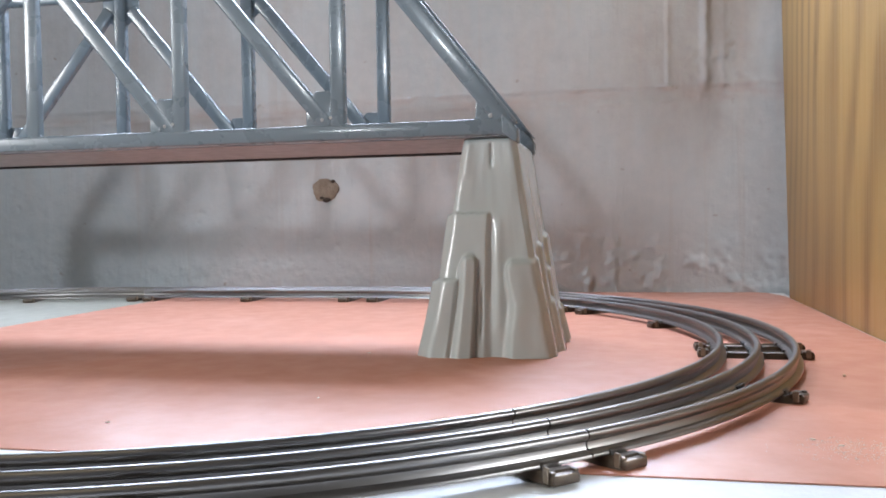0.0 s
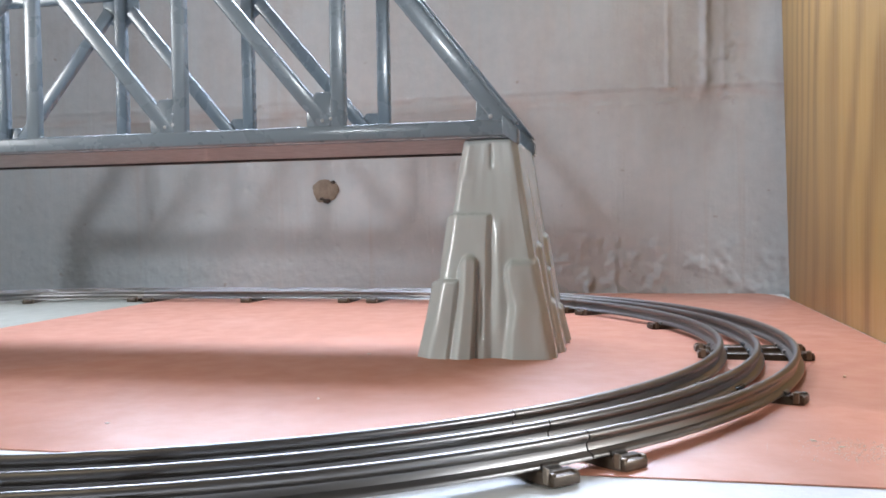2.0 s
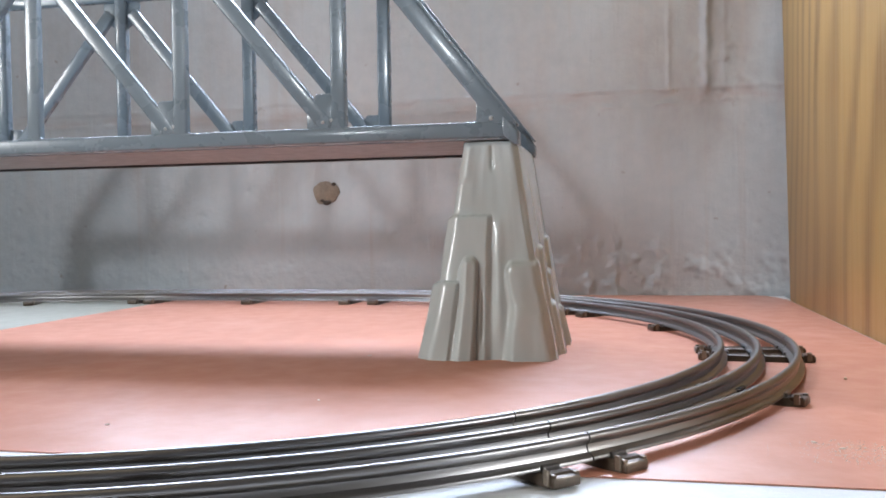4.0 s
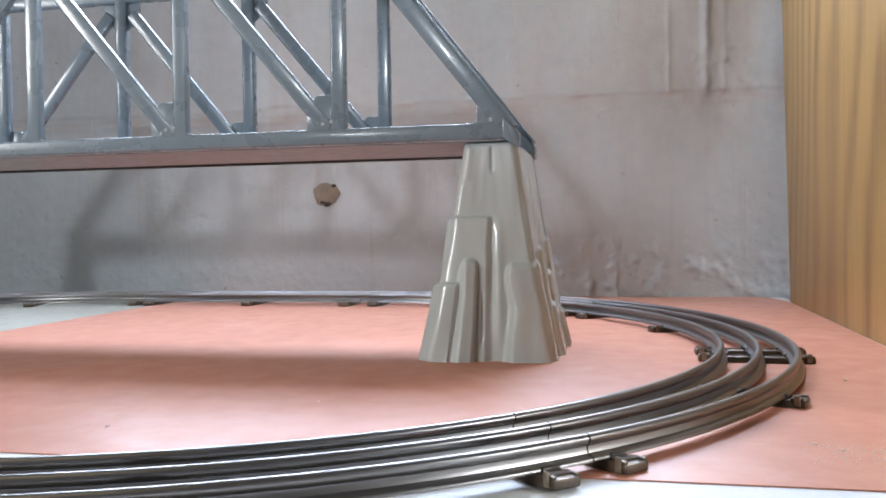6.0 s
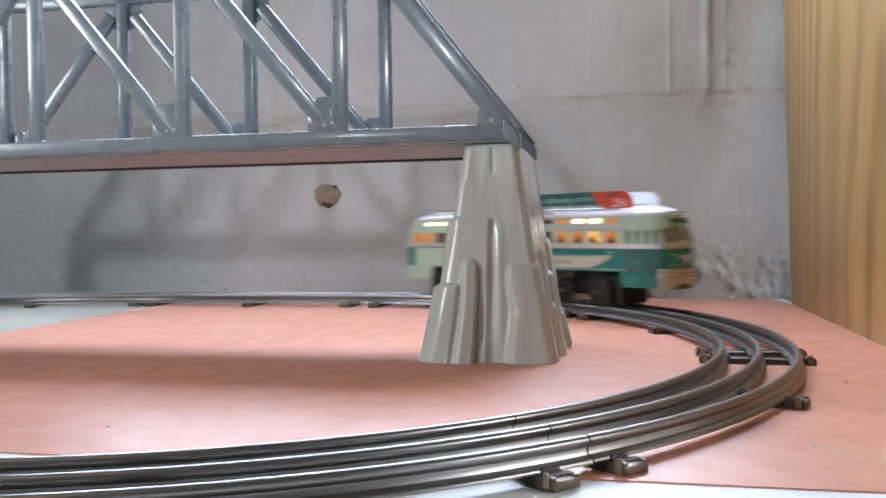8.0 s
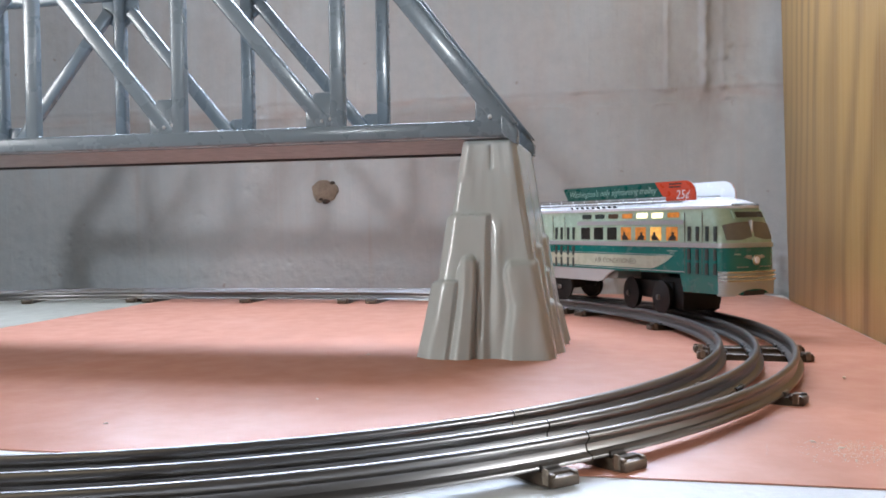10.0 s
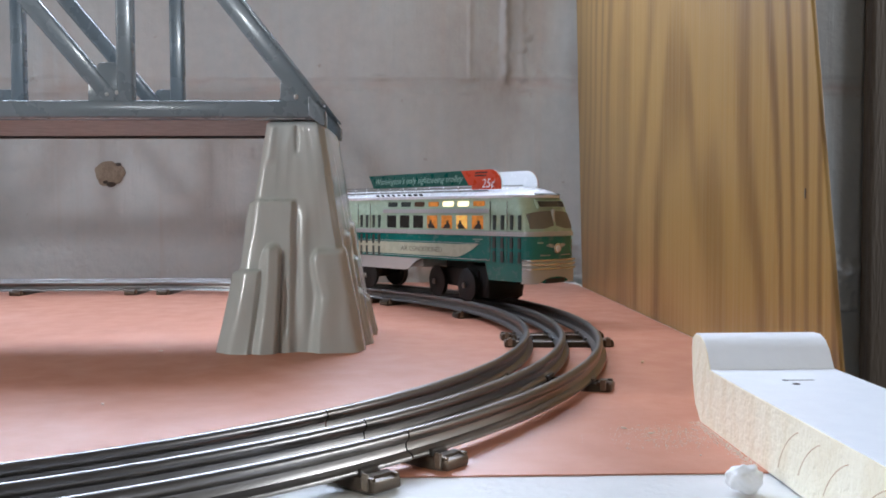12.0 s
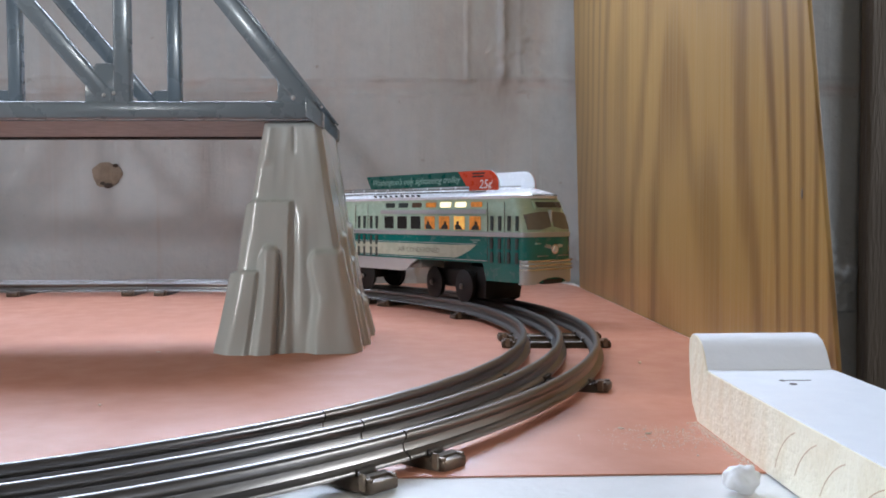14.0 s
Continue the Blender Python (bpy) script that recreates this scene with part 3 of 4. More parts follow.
def crumbs():
    rnd = random.Random(11)
    for x, y, s, m in ((0.1765, -0.0378, 0.0022, "crumb"), (0.139, -0.158, 0.0010, "dust"), (0.146, -0.165, 0.0009, "dust"), (-0.045, -0.115, 0.0012, "dust"),
                       (-0.16, -0.165, 0.0009, "dust"), (-0.108, -0.168, 0.0009, "dust"), (-0.06, 0.008, 0.0009, "dust")):
        bm = bmesh.new()
        bmesh.ops.create_icosphere(bm, subdivisions=1, radius=s, matrix=Matrix.Rotation(rnd.random() * 3, 4, "Z") @ Matrix.Diagonal((1.4, 0.4, 0.35, 1)))
        for v in bm.verts:
            v.co *= rnd.uniform(0.7, 1.2)
        lo = min(v.co.z for v in bm.verts)
        ob = finish("wood_chip", bm, M[m], 30)
        ob.location = (x, y, -lo)
        tagged(ob, "tiny chip of wood lying on the pink board", "wood chip", "wood chips")
    bm = bmesh.new()
    for _ in range(1500):
        a = rnd.random()
        x, y = (0.1665 - abs(rnd.gauss(0, 0.0016)), -0.150 - 0.052 * a) if rnd.random() < 0.55 else (0.152 + rnd.gauss(0, 0.010), -0.158 + rnd.gauss(0, 0.005) - 0.02 * a)
        s = rnd.uniform(0.00005, 0.00017) * (2 if rnd.random() < 0.04 else 1)
        bmesh.ops.create_icosphere(bm, subdivisions=1, radius=s, matrix=Matrix.Translation((x, y, s * 0.5)))
    tagged(finish("sawdust", bm, M["dust"], 30), "thin scatter of pale sawdust beside the trim offcut", "sawdust", kind="stuff")
    bm = bmesh.new()
    bmesh.ops.create_icosphere(bm, subdivisions=4, radius=0.0042, matrix=Matrix.Diagonal((1.1, 0.9, 0.8, 1)))
    for v in bm.verts:
        v.co *= 1 + 0.35 * noise.noise(v.co * 420)
    lo = min(v.co.z for v in bm.verts)
    ob = finish("foam_crumb", bm, M["tissue"], 60)
    ob.location = (0.1550, -0.2215, -SHEET - lo)
    tagged(ob, "small white crumb of foam on the white tabletop", "foam crumb")


crumbs()

# ---------------------------------------------------------------- track
CX, CY, RAD, GAP, RAILTOP = -0.162, 0.0307, 0.308, 0.0175, 0.0111
STRAIGHT = 0.2222
TIEH = 0.0032


def rail_profile():
    """Tubular rail: round head on a pinched web with a spread foot."""
    top, r = RAILTOP - TIEH, 0.00172
    head = [(r * math.sin(a), top - r + r * math.cos(a)) for a in [radians(-140 + 28 * i) for i in range(11)]]
    side = [(0.0004, top - 2 * r - 0.0003), (0.0005, 0.0031), (0.0009, 0.0021), (0.0028, 0.0013), (0.0032, 0.0007), (0.0032, 0.0)]
    return head + side + [(-u, v) for u, v in side[::-1]]


def tie_mesh(length):
    """Stamped channel tie with raised rims and folded tabs at the ends."""
    bm = bmesh.new()
    w, h = 0.0046, TIEH
    prof = [(-w - 0.0012, 0), (-w - 0.0008, 0.0008), (-w, h - 0.0003), (-w + 0.0006, h), (-w + 0.0016, h - 0.0009), (w - 0.0016, h - 0.0009), (w - 0.0006, h), (w, h - 0.0003), (w + 0.0008, 0.0008), (w + 0.0012, 0)]
    n = 9
    fr = []
    for i in range(n):
        s = -length / 2 + length * i / (n - 1)
        e = 1.0 if 0 < i < n - 1 else 0.8
        fr.append((Vector((s, 0, 0)), Vector((0, e, 0)), Vector((0, 0, 1))))
    sweep(prof, fr, bm)
    for k in (-1, 1):
        hull_box(bm, k * length / 2 - 0.0018, k * length / 2 + 0.0018, -0.0047, 0.0047, 0.0, 0.0032, 0.0007, 2)
        hull_box(bm, k * length / 2 - 0.0012, k * length / 2 + 0.0012, -0.0047, -0.0031, 0.0024, 0.0040, 0.0005, 2)
        hull_box(bm, k * length / 2 - 0.0012, k * length / 2 + 0.0012, 0.0031, 0.0047, 0.0024, 0.0040, 0.0005, 2)
        hull_box(bm, k * length / 2 - 0.0040 if k > 0 else -length / 2 + 0.0006, k * length / 2 - 0.0006 if k > 0 else -length / 2 + 0.0040, -0.0046, 0.0046, h - 0.0014, h + 0.0006, 0.0004, 1)
    return bm


def track_section(curved):
    """One section, built round the origin: curved ones span -22.5 to 22.5 degrees of the circle about (0, 0)."""
    t = thing("track_section", "three-rail tubular tinplate track section, " + ("curved" if curved else "straight") + ", on brown stamped ties", "toy track", "track oval")
    prof = rail_profile()
    for k in (-1, 0, 1):
        fr = []
        if curved:
            r, half, n = RAD + k * GAP, 22.5 - 0.05, 44
            for i in range(n + 1):
                a = radians(-half + 2 * half * i / n)
                d = Vector((math.cos(a), math.sin(a), 0))
                fr.append((d * r + Vector((0, 0, TIEH)), d, Vector((0, 0, 1))))
        else:
            for i in range(3):
                fr.append((Vector((-STRAIGHT / 2 + 0.0002 + (STRAIGHT - 0.0004) * i / 2, k * GAP, TIEH)), Vector((0, 1, 0)), Vector((0, 0, 1))))
        part("rail", sweep(prof, fr), M["rail"], t, smooth=40)
        # pin that shows as a thin dark joint
        top = RAILTOP - 0.0018
        if curved:
            a = radians(22.5)
            p = Vector((math.cos(a), math.sin(a), 0)) * r
        else:
            p = Vector((STRAIGHT / 2, k * GAP, 0))
        bm = bmesh.new()
        bmesh.ops.create_uvsphere(bm, u_segments=10, v_segments=6, radius=0.0013, matrix=Matrix.Translation((p.x, p.y, top)))
        part("rail_pin", bm, M["insulator"], t)
    spots = (-20.8, 0.0, 19.7)
    for a in spots:
        if curved:
            m = Matrix.Rotation(radians(a), 4, "Z") @ Matrix.Translation((RAD, 0, 0))
        else:
            m = Matrix.Translation((a / 22.5 * STRAIGHT / 2, 0, 0)) @ Matrix.Rotation(radians(90), 4, "Z")
        bm = tie_mesh(0.0535)
        bm.transform(m)
        tie = part("tie", bm, M["tie"], t)
        bm = box(-0.0036, 0.0036, -0.0052, 0.0052, TIEH - 0.0002, TIEH + 0.0016, bevel=0.0004)
        bm.transform(m)
        part("insulator", bm, M["insulator"], tie)
        for k in (-1, 1):
            for s in (-1, 1):
                x = k * GAP + s * 0.0032
                bm = box(x - 0.0009, x + 0.0009, -0.0030, 0.0030, TIEH - 0.0004, TIEH + 0.0015, bevel=0.0003, seg=1)
                bm.transform(m)
                part("rail_clip", bm, M["rail"], tie)
            # folded tab that hooks over the tie's end
            x = k * 0.0535 / 2
            bm = box(min(x, x - k * 0.0024), max(x, x - k * 0.0024), -0.0054, -0.0045, 0.0006, 0.0050, bevel=0.0003, seg=1)
            bm.transform(m)
            part("folded_tab", bm, M["tab"], tie)
    return t


curve = track_section(True)
curve.matrix_basis = pose(CX, CY, 0, 0, 0, -22.5)
for mid in (-67.5, 22.5, 67.5):
    copy_thing(curve, pose(CX, CY, 0, 0, 0, mid))
for mid in (112.5, 157.5, 202.5, 247.5):
    copy_thing(curve, pose(CX - STRAIGHT, CY, 0, 0, 0, mid))
straight = track_section(False)
straight.matrix_basis = pose(CX - STRAIGHT / 2, CY + RAD, 0)
copy_thing(straight, pose(CX - STRAIGHT / 2, CY - RAD, 0, 0, 0, 180))

# ---------------------------------------------------------------- bridge
BY0, BY1 = 0.004, 0.105           # outer faces of the two trusses
BZ, CHORD, TOP, KNEE = 0.1185, 0.0088, 0.2415, 0.2252
MIDX, STEP = -0.2660, 0.0957
POST = 0.0086


def bar(p, q, wide, y0, y1, bevel=0.0016, bm=None):
    """A flat bar in the truss plane from p to q (x, z), rounded on its edges."""
    d = Vector((q[0] - p[0], q[1] - p[1]))
    n = Vector((-d.y, d.x)).normalized() * wide / 2
    poly = [(p[0] + n.x, p[1] + n.y), (q[0] + n.x, q[1] + n.y), (q[0] - n.x, q[1] - n.y), (p[0] - n.x, p[1] - n.y)]
    return prism(poly, "y", y0, y1, bevel, bm, seg=3)


def truss_bridge():
    b = thing("truss_bridge", "grey enamelled toy truss bridge resting on two piers", "toy bridge")
    xr, xl = 0.022, 2 * MIDX - 0.022
    for y0, s in ((BY0, 1), (BY1, -1)):
        def yy(d0, d1):
            return (y0 + s * d0, y0 + s * d1) if s > 0 else (y0 - d1, y0 - d0)
        part("bottom_chord", prism([(xl, BZ), (xr, BZ), (xr, BZ + CHORD), (xl, BZ + CHORD)], "y", *yy(0, 0.006), bevel=0.0014, seg=3), M["enamel"], b)
        tx = MIDX + 2 * STEP
        part("top_chord", prism([(2 * MIDX - tx - 0.012, TOP - CHORD), (tx + 0.012, TOP - CHORD), (tx + 0.010, TOP), (2 * MIDX - tx - 0.010, TOP)], "y", *yy(0, 0.006), bevel=0.0018, seg=3), M["enamel"], b)
        for i in (-2, -1, 0, 1, 2):
            x = MIDX + i * STEP
            part("post", bar((x, BZ + CHORD - 0.002), (x, TOP - CHORD + 0.002), POST, *yy(0.0003, 0.0062), bevel=0.0013), M["enamel"], b)
        def fillet(x, z, dx, dz, r=0.0032):
            """Rounded inside corner where two members meet."""
            arc = [(x + dx * r * (1 - math.cos(a)), z + dz * r * (1 - math.sin(a))) for a in [radians(15 * j) for j in range(7)]]
            part("fillet", prism([(x - dx * 0.0006, z - dz * 0.0006)] + arc[::-1], "y", *yy(0.0012, 0.0040)), M["enamel"], b)

        for i in (-2, -1, 0, 1, 2):
            x = MIDX + i * STEP
            if i >= 0:
                fillet(x + POST / 2 - 0.0005, BZ + CHORD - 0.0005, 1, 1)
            if i <= 0:
                fillet(x - POST / 2 + 0.0005, BZ + CHORD - 0.0005, -1, 1)
        for k in (-1, 1):
            X = lambda x: MIDX + k * (x - MIDX)
            fillet(X(0.0030), BZ + CHORD - 0.0005, -k, 1)
            for i in (1, 2):
                xb, xt = MIDX + i * STEP - 0.0055, MIDX + (i - 1) * STEP + 0.008
                part("diagonal", bar((X(xb), BZ + CHORD - 0.001), (X(xt), KNEE), 0.0088, *yy(0.0006, 0.0058), bevel=0.0013), M["enamel"], b)
                # gusset plates at the foot and head of each post
                xp = MIDX + i * STEP
                foot = [(X(xp - 0.0185), BZ + CHORD - 0.002), (X(xp + 0.001), BZ + CHORD - 0.002), (X(xp + 0.001), BZ + CHORD + 0.0190), (X(xp - 0.0125), BZ + CHORD + 0.0190), (X(xp - 0.0135), BZ + CHORD + 0.0180), (X(xp - 0.0185), BZ + CHORD + 0.0095)]
                part("gusset", prism(foot, "y", *yy(0.0009, 0.0032), bevel=0.0005), M["enamel"], b)
                xq = MIDX + (i - 1) * STEP
                hd = [(X(xq + 0.001), TOP - CHORD + 0.002), (X(xq + 0.014), TOP - CHORD + 0.002), (X(xq + 0.014), KNEE - 0.004), (X(xq + 0.006), KNEE - 0.010), (X(xq + 0.001), KNEE - 0.014)]
                part("gusset", prism(hd, "y", *yy(0.0017, 0.0033), bevel=0.0004), M["enamel"], b)
                for dx, dz in ((-0.004, 0.004), (-0.009, 0.003)):
                    bm = bmesh.new()
                    bmesh.ops.create_uvsphere(bm, u_segments=8, v_segments=6, radius=0.0011, matrix=Matrix.Translation((X(xp + dx), y0 + s * 0.0007, BZ + CHORD + dz)))
                    part("rivet", bm, M["enamel_chip"], b)
                # beads of thick enamel round the joint
                drops = random.Random(i * 7 + k * 3 + s)
                for _ in range(5):
                    bm = bmesh.new()
                    bmesh.ops.create_uvsphere(bm, u_segments=8, v_segments=6, radius=drops.uniform(0.0006, 0.0011), matrix=Matrix.Translation((X(xp + drops.uniform(-0.013, 0.003)), y0 + s * 0.0005, BZ + CHORD + drops.uniform(-0.003, 0.011))) @ Matrix.Diagonal((1.0, 0.5, 1.5, 1)))
                    part("enamel_bead", bm, M["enamel"], b)
            part("end_post", bar((X(0.0195), BZ + 0.0055), (X(tx + 0.0050), TOP - 0.004), 0.0096, *yy(0.0003, 0.0062), bevel=0.0013), M["enamel"], b)
            part("end_flange", bar((X(0.0245), BZ + 0.0065), (X(tx + 0.0100), TOP - 0.001), 0.0012, *yy(-0.0002, 0.010), bevel=0.0004), M["enamel"], b)
            end = [(X(0.0028), BZ + CHORD - 0.001), (X(0.0028), BZ + 0.0185), (X(0.0045), BZ + 0.0225), (X(0.0205), BZ + 0.0095), (X(0.0235), BZ + 0.0060), (X(0.0215), BZ + 0.001)]
            part("gusset", prism(end, "y", *yy(0.0007, 0.003), bevel=0.0005), M["enamel"], b)
            tip = [(X(0.0170), BZ + 0.0010), (X(0.0170), BZ + 0.0110), (X(0.0182), BZ + 0.0110), (X(0.0252), BZ + 0.0035), (X(0.0252), BZ - 0.0040), (X(0.0238), BZ - 0.0040)]
            part("end_plate", prism(tip, "y", *yy(-0.0004, 0.012), bevel=0.0006), M["enamel"], b)
            bm = bmesh.new()
            bmesh.ops.create_uvsphere(bm, u_segments=10, v_segments=6, radius=0.0013, matrix=Matrix.Translation((X(0.0108), y0 + s * 0.0004, BZ + 0.0105)))
            part("rivet", bm, M["enamel_chip"], b)
    part("deck", box(xl + 0.001, xr - 0.001, BY0 + 0.006, BY1 - 0.004, BZ - 0.0006, BZ - 0.0001), M["deck"], b)
    part("deck_edge", box(xl + 0.001, xr - 0.001, BY1 - 0.004, BY1 + 0.0005, BZ - 0.0020, BZ - 0.0001), M["black"], b, "black rear edge")
    for i in (-2, -1, 0, 1, 2):
        x = MIDX + i * STEP
        part("cross_brace", box(x - 0.003, x + 0.003, BY0 + 0.006, BY1 - 0.006, TOP - 0.006, TOP - 0.002, bevel=0.0008), M["enamel"], b)
    return b


truss_bridge()


# ---------------------------------------------------------------- piers
def sstep(a, b, x):
    t = min(1.0, max(0.0, (x - a) / (b - a)))
    return t * t * (3 - 2 * t)


def bell(x, w):
    return math.exp(-(x / w) ** 2)


def between(q, keys):
    """Straight-line value at q of (q, value) keys in rising order."""
    for (q0, v0), (q1, v1) in zip(keys, keys[1:]):
        if q <= q1:
            return v0 + (v1 - v0) * max(0.0, (q - q0) / (q1 - q0))
    return keys[-1][1]


def rock_front(u, q):
    """Relief of the pier's broad face, u along it and q up it: two stepped blocks, two rounded fingers, folds and creases."""
    o = 0.0
    # tall block on the one side, ending in a crisp ledge
    o += 0.0026 * (1 - sstep(0.455, 0.530, u + 0.02 * noise.noise(Vector((q * 7, 2.0, 1.0))))) * (1 - sstep(0.652, 0.664, q - 0.004 * noise.noise(Vector((u * 9, 1, 0)))))
    o += 0.0034 * (1 - sstep(0.165, 0.215, u)) * (1 - sstep(0.350, 0.362, q))
    # first finger, round across and closed at the top by a dome
    a, b = between(q, [(0.0, 0.200), (0.30, 0.215), (0.47, 0.185)]), between(q, [(0.0, 0.385), (0.47, 0.372)])
    v = (u - a) / (b - a)
    if -0.3 < v < 1.3:
        top = 0.470 - 0.030 * abs(2 * v - 1) ** 3
        o += 0.0050 * sstep(-0.26, 0.46, v) * (1 - 0.30 * sstep(0.3, 1.0, v)) * (1 - sstep(0.86, 1.08, v)) * (1 - sstep(top - 0.022, top + 0.006, q))
    o -= 0.0016 * bell(u - b - 0.008, 0.013) * (1 - sstep(0.36, 0.46, q))
    # thin crease and the long soft fold beside it
    o -= 0.0013 * bell(u - between(q, [(0.0, 0.445), (0.3, 0.430)]), 0.012) * sstep(0.06, 0.13, q) * (1 - sstep(0.26, 0.34, q))
    o += 0.0015 * bell(u - between(q, [(0.0, 0.575), (0.63, 0.625)]), 0.060) * sstep(0.03, 0.16, q) * (1 - sstep(0.55, 0.70, q))
    o -= 0.0005 * bell(u - 0.525, 0.030) * sstep(0.22, 0.34, q) * (1 - sstep(0.60, 0.68, q))
    # second finger runs out to the corner; its edge wanders
    a = between(q, [(0.0, 0.640), (0.12, 0.665), (0.25, 0.715), (0.34, 0.690), (0.45, 0.672)])
    v = (u - a) / 0.24
    top = 0.448 - 0.040 * max(0.0, 0.35 - v) ** 2 * 6
    low = 1 + 0.35 * (1 - sstep(0.20, 0.27, q)) * sstep(0.05, 0.25, v)
    o += 0.0042 * low * sstep(-0.20, 0.34, v) * (1 - 0.35 * sstep(0.35, 0.95, v)) * (1 - sstep(top - 0.024, top + 0.006, q))
    o += 0.0012 * bell(u - a - 0.030, 0.030) * (1 - sstep(0.38, 0.45, q))
    # head: a fold down one side and a short dent
    o += 0.0014 * bell(u - 0.13, 0.075) * sstep(0.80, 0.84, q) * (1 - sstep(0.97, 1.0, q))
    o -= 0.0011 * bell(u - 0.53, 0.030) * sstep(0.85, 0.90, q) * (1 - sstep(0.96, 0.99, q))
    o += 0.0010 * noise.noise(Vector((u * 2.6, q * 2.2, 3.0))) + 0.0006 * noise.noise(Vector((u * 7.5, q * 5.0, 4.0)))
    return o


def rock_side(u, q, steps, folds, seed):
    """Relief of a flank: ranks of stepped columns with grooves between them."""
    o = 0.0
    for c0, c1, h, d in steps:
        half = (c1 - c0) / 2
        v = (u - (c0 + c1) / 2) / half
        top = h - 0.030 * min(1.0, abs(v)) ** 4 + 0.006 * noise.noise(Vector((u * 5, h * 9, seed)))
        o += d * sstep(-1.0, -1.0 + min(0.9, 0.03 / half), v) * (1 - sstep(1.0 - min(0.9, 0.08 / half), 1.0, v)) * (1 - sstep(top - 0.018, top + 0.004, q))
    for g, h, d in folds:
        o -= d * bell(u - g, 0.014) * (1 - sstep(h - 0.1, h, q))
    return o + 0.0011 * noise.noise(Vector((u * 3.2 + seed * 7, q * 2.5, 0)))


def rock_pier():
    """Moulded rock pier: a tapering block whose four faces carry stepped rounded columns."""
    H = 0.1172
    right = [(0.02, 0.17, 0.46, 0.0016), (0.20, 0.42, 0.52, 0.0024), (0.25, 0.50, 0.26, 0.0022), (0.46, 0.70, 0.40, 0.0028), (0.60, 0.86, 0.20, 0.0026), (0.75, 1.05, 0.56, 0.0022)]
    left = [(0.74, 1.3, 0.355, 0.0034), (0.5, 1.5, 0.66, 0.0026), (0.05, 0.3, 0.5, 0.003), (0.3, 0.6, 0.3, 0.003)]
    relief = [rock_front,
              lambda u, q: rock_side(u, q, right, [(0.175, 0.55, 0.0020), (0.44, 0.9, 0.0016), (0.72, 0.7, 0.0018)], 1),
              lambda u, q: rock_front(1 - u, q),
              lambda u, q: rock_side(u, q, left, [(0.3, 0.5, 0.002), (0.7, 0.4, 0.002)], 3)]
    nz, per = 130, (190, 120, 90, 60)
    bm = bmesh.new()
    rings = []
    for iz in range(nz + 1):
        q = iz / nz
        z = H * q
        x0, x1 = -0.0240 + 0.0190 * q, 0.0412 - 0.0176 * q
        y0, y1 = 0.0036 + 0.0050 * q, 0.0990 - 0.0010 * q
        flare = 0.0018 * (1 - q) ** 4
        cor = [(x0 - flare, y0 - flare), (x1 + flare, y0 - flare), (x1 + flare, y1 + flare), (x0 - flare, y1 + flare)]
        nor = [(0, -1), (1, 0), (0, 1), (-1, 0)]
        calm = 1 - sstep(0.975, 1.0, q)
        ring = []
        for f in range(4):
            a, b, nv = cor[f], cor[(f + 1) % 4], nor[f]
            for i in range(per[f]):
                u = i / per[f]
                off = relief[f](u, q) * calm
                # soft outer corners and top rim
                e = min(u, 1 - u) * math.dist(a, b)
                off -= 0.0030 * math.exp(-e / 0.0020) + 0.0012 * sstep(0.985, 1.0, q)
                ring.append(bm.verts.new((a[0] + (b[0] - a[0]) * u + nv[0] * off, a[1] + (b[1] - a[1]) * u + nv[1] * off, z)))
        rings.append(ring)
    n = len(rings[0])
    for r0, r1 in zip(rings, rings[1:]):
        for i in range(n):
            bm.faces.new((r0[i], r0[(i + 1) % n], r1[(i + 1) % n], r1[i]))
    bm.faces.new(rings[-1])
    bmesh.ops.recalc_face_normals(bm, faces=bm.faces[:])
    ob = finish("bridge_pier", bm, M["pier"], 60)
    return tagged(ob, "grey moulded plastic rock pier standing on the pink board", "bridge pier", "bridge piers")


pier = rock_pier()
copy_thing(pier, pose(2 * MIDX - 0.0195, 0, -SHEET))

# ---------------------------------------------------------------- trolley
# built with x ahead, y to its left, z up from the rail heads
TR_OFF, TR_BASE = 0.0670, 0.0420


def plan(half, xf, xr, nose=0.017, power=2.35, n=18):
    """Rounded plan outline of the car body, counter-clockwise from the rear right."""
    pts = []
    for i in range(n + 1):                      # front end, right to left
        a = -math.pi / 2 + math.pi * i / n
        c, s = math.cos(a), math.sin(a)
        pts.append((xf - nose + nose * abs(c) ** (2 / power), half * math.copysign(abs(s) ** (2 / power), s)))
    for i in range(n + 1):                      # rear end
        a = math.pi / 2 + math.pi * i / n
        c, s = math.cos(a), math.sin(a)
        pts.append((xr + nose - nose * abs(c) ** (2 / power), half * math.copysign(abs(s) ** (2 / power), s)))
    return pts


def shell(levels, cap_top=False, cap_bottom=False):
    bm = bmesh.new()
    rings = [[bm.verts.new((x, y, z)) for x, y in plan(h, xf, xr, nose)] for z, h, xf, xr, nose in levels]
    n = len(rings[0])
    for r0, r1 in zip(rings, rings[1:]):
        for i in range(n):
            bm.faces.new((r0[i], r0[(i + 1) % n], r1[(i + 1) % n], r1[i]))
    if cap_top:
        bm.faces.new(rings[-1])
    if cap_bottom:
        bm.faces.new(rings[0][::-1])
    return bm


def wheel_mesh(x, y, r=0.0102):
    bm = disc((x, y, r), "y", r, 0.0036, 28, 0.0006)
    disc((x, y - math.copysign(-0.0016, y) * -1, r), "y", r + 0.0012, 0.0010, 28, 0.0002, bm)
    return bm


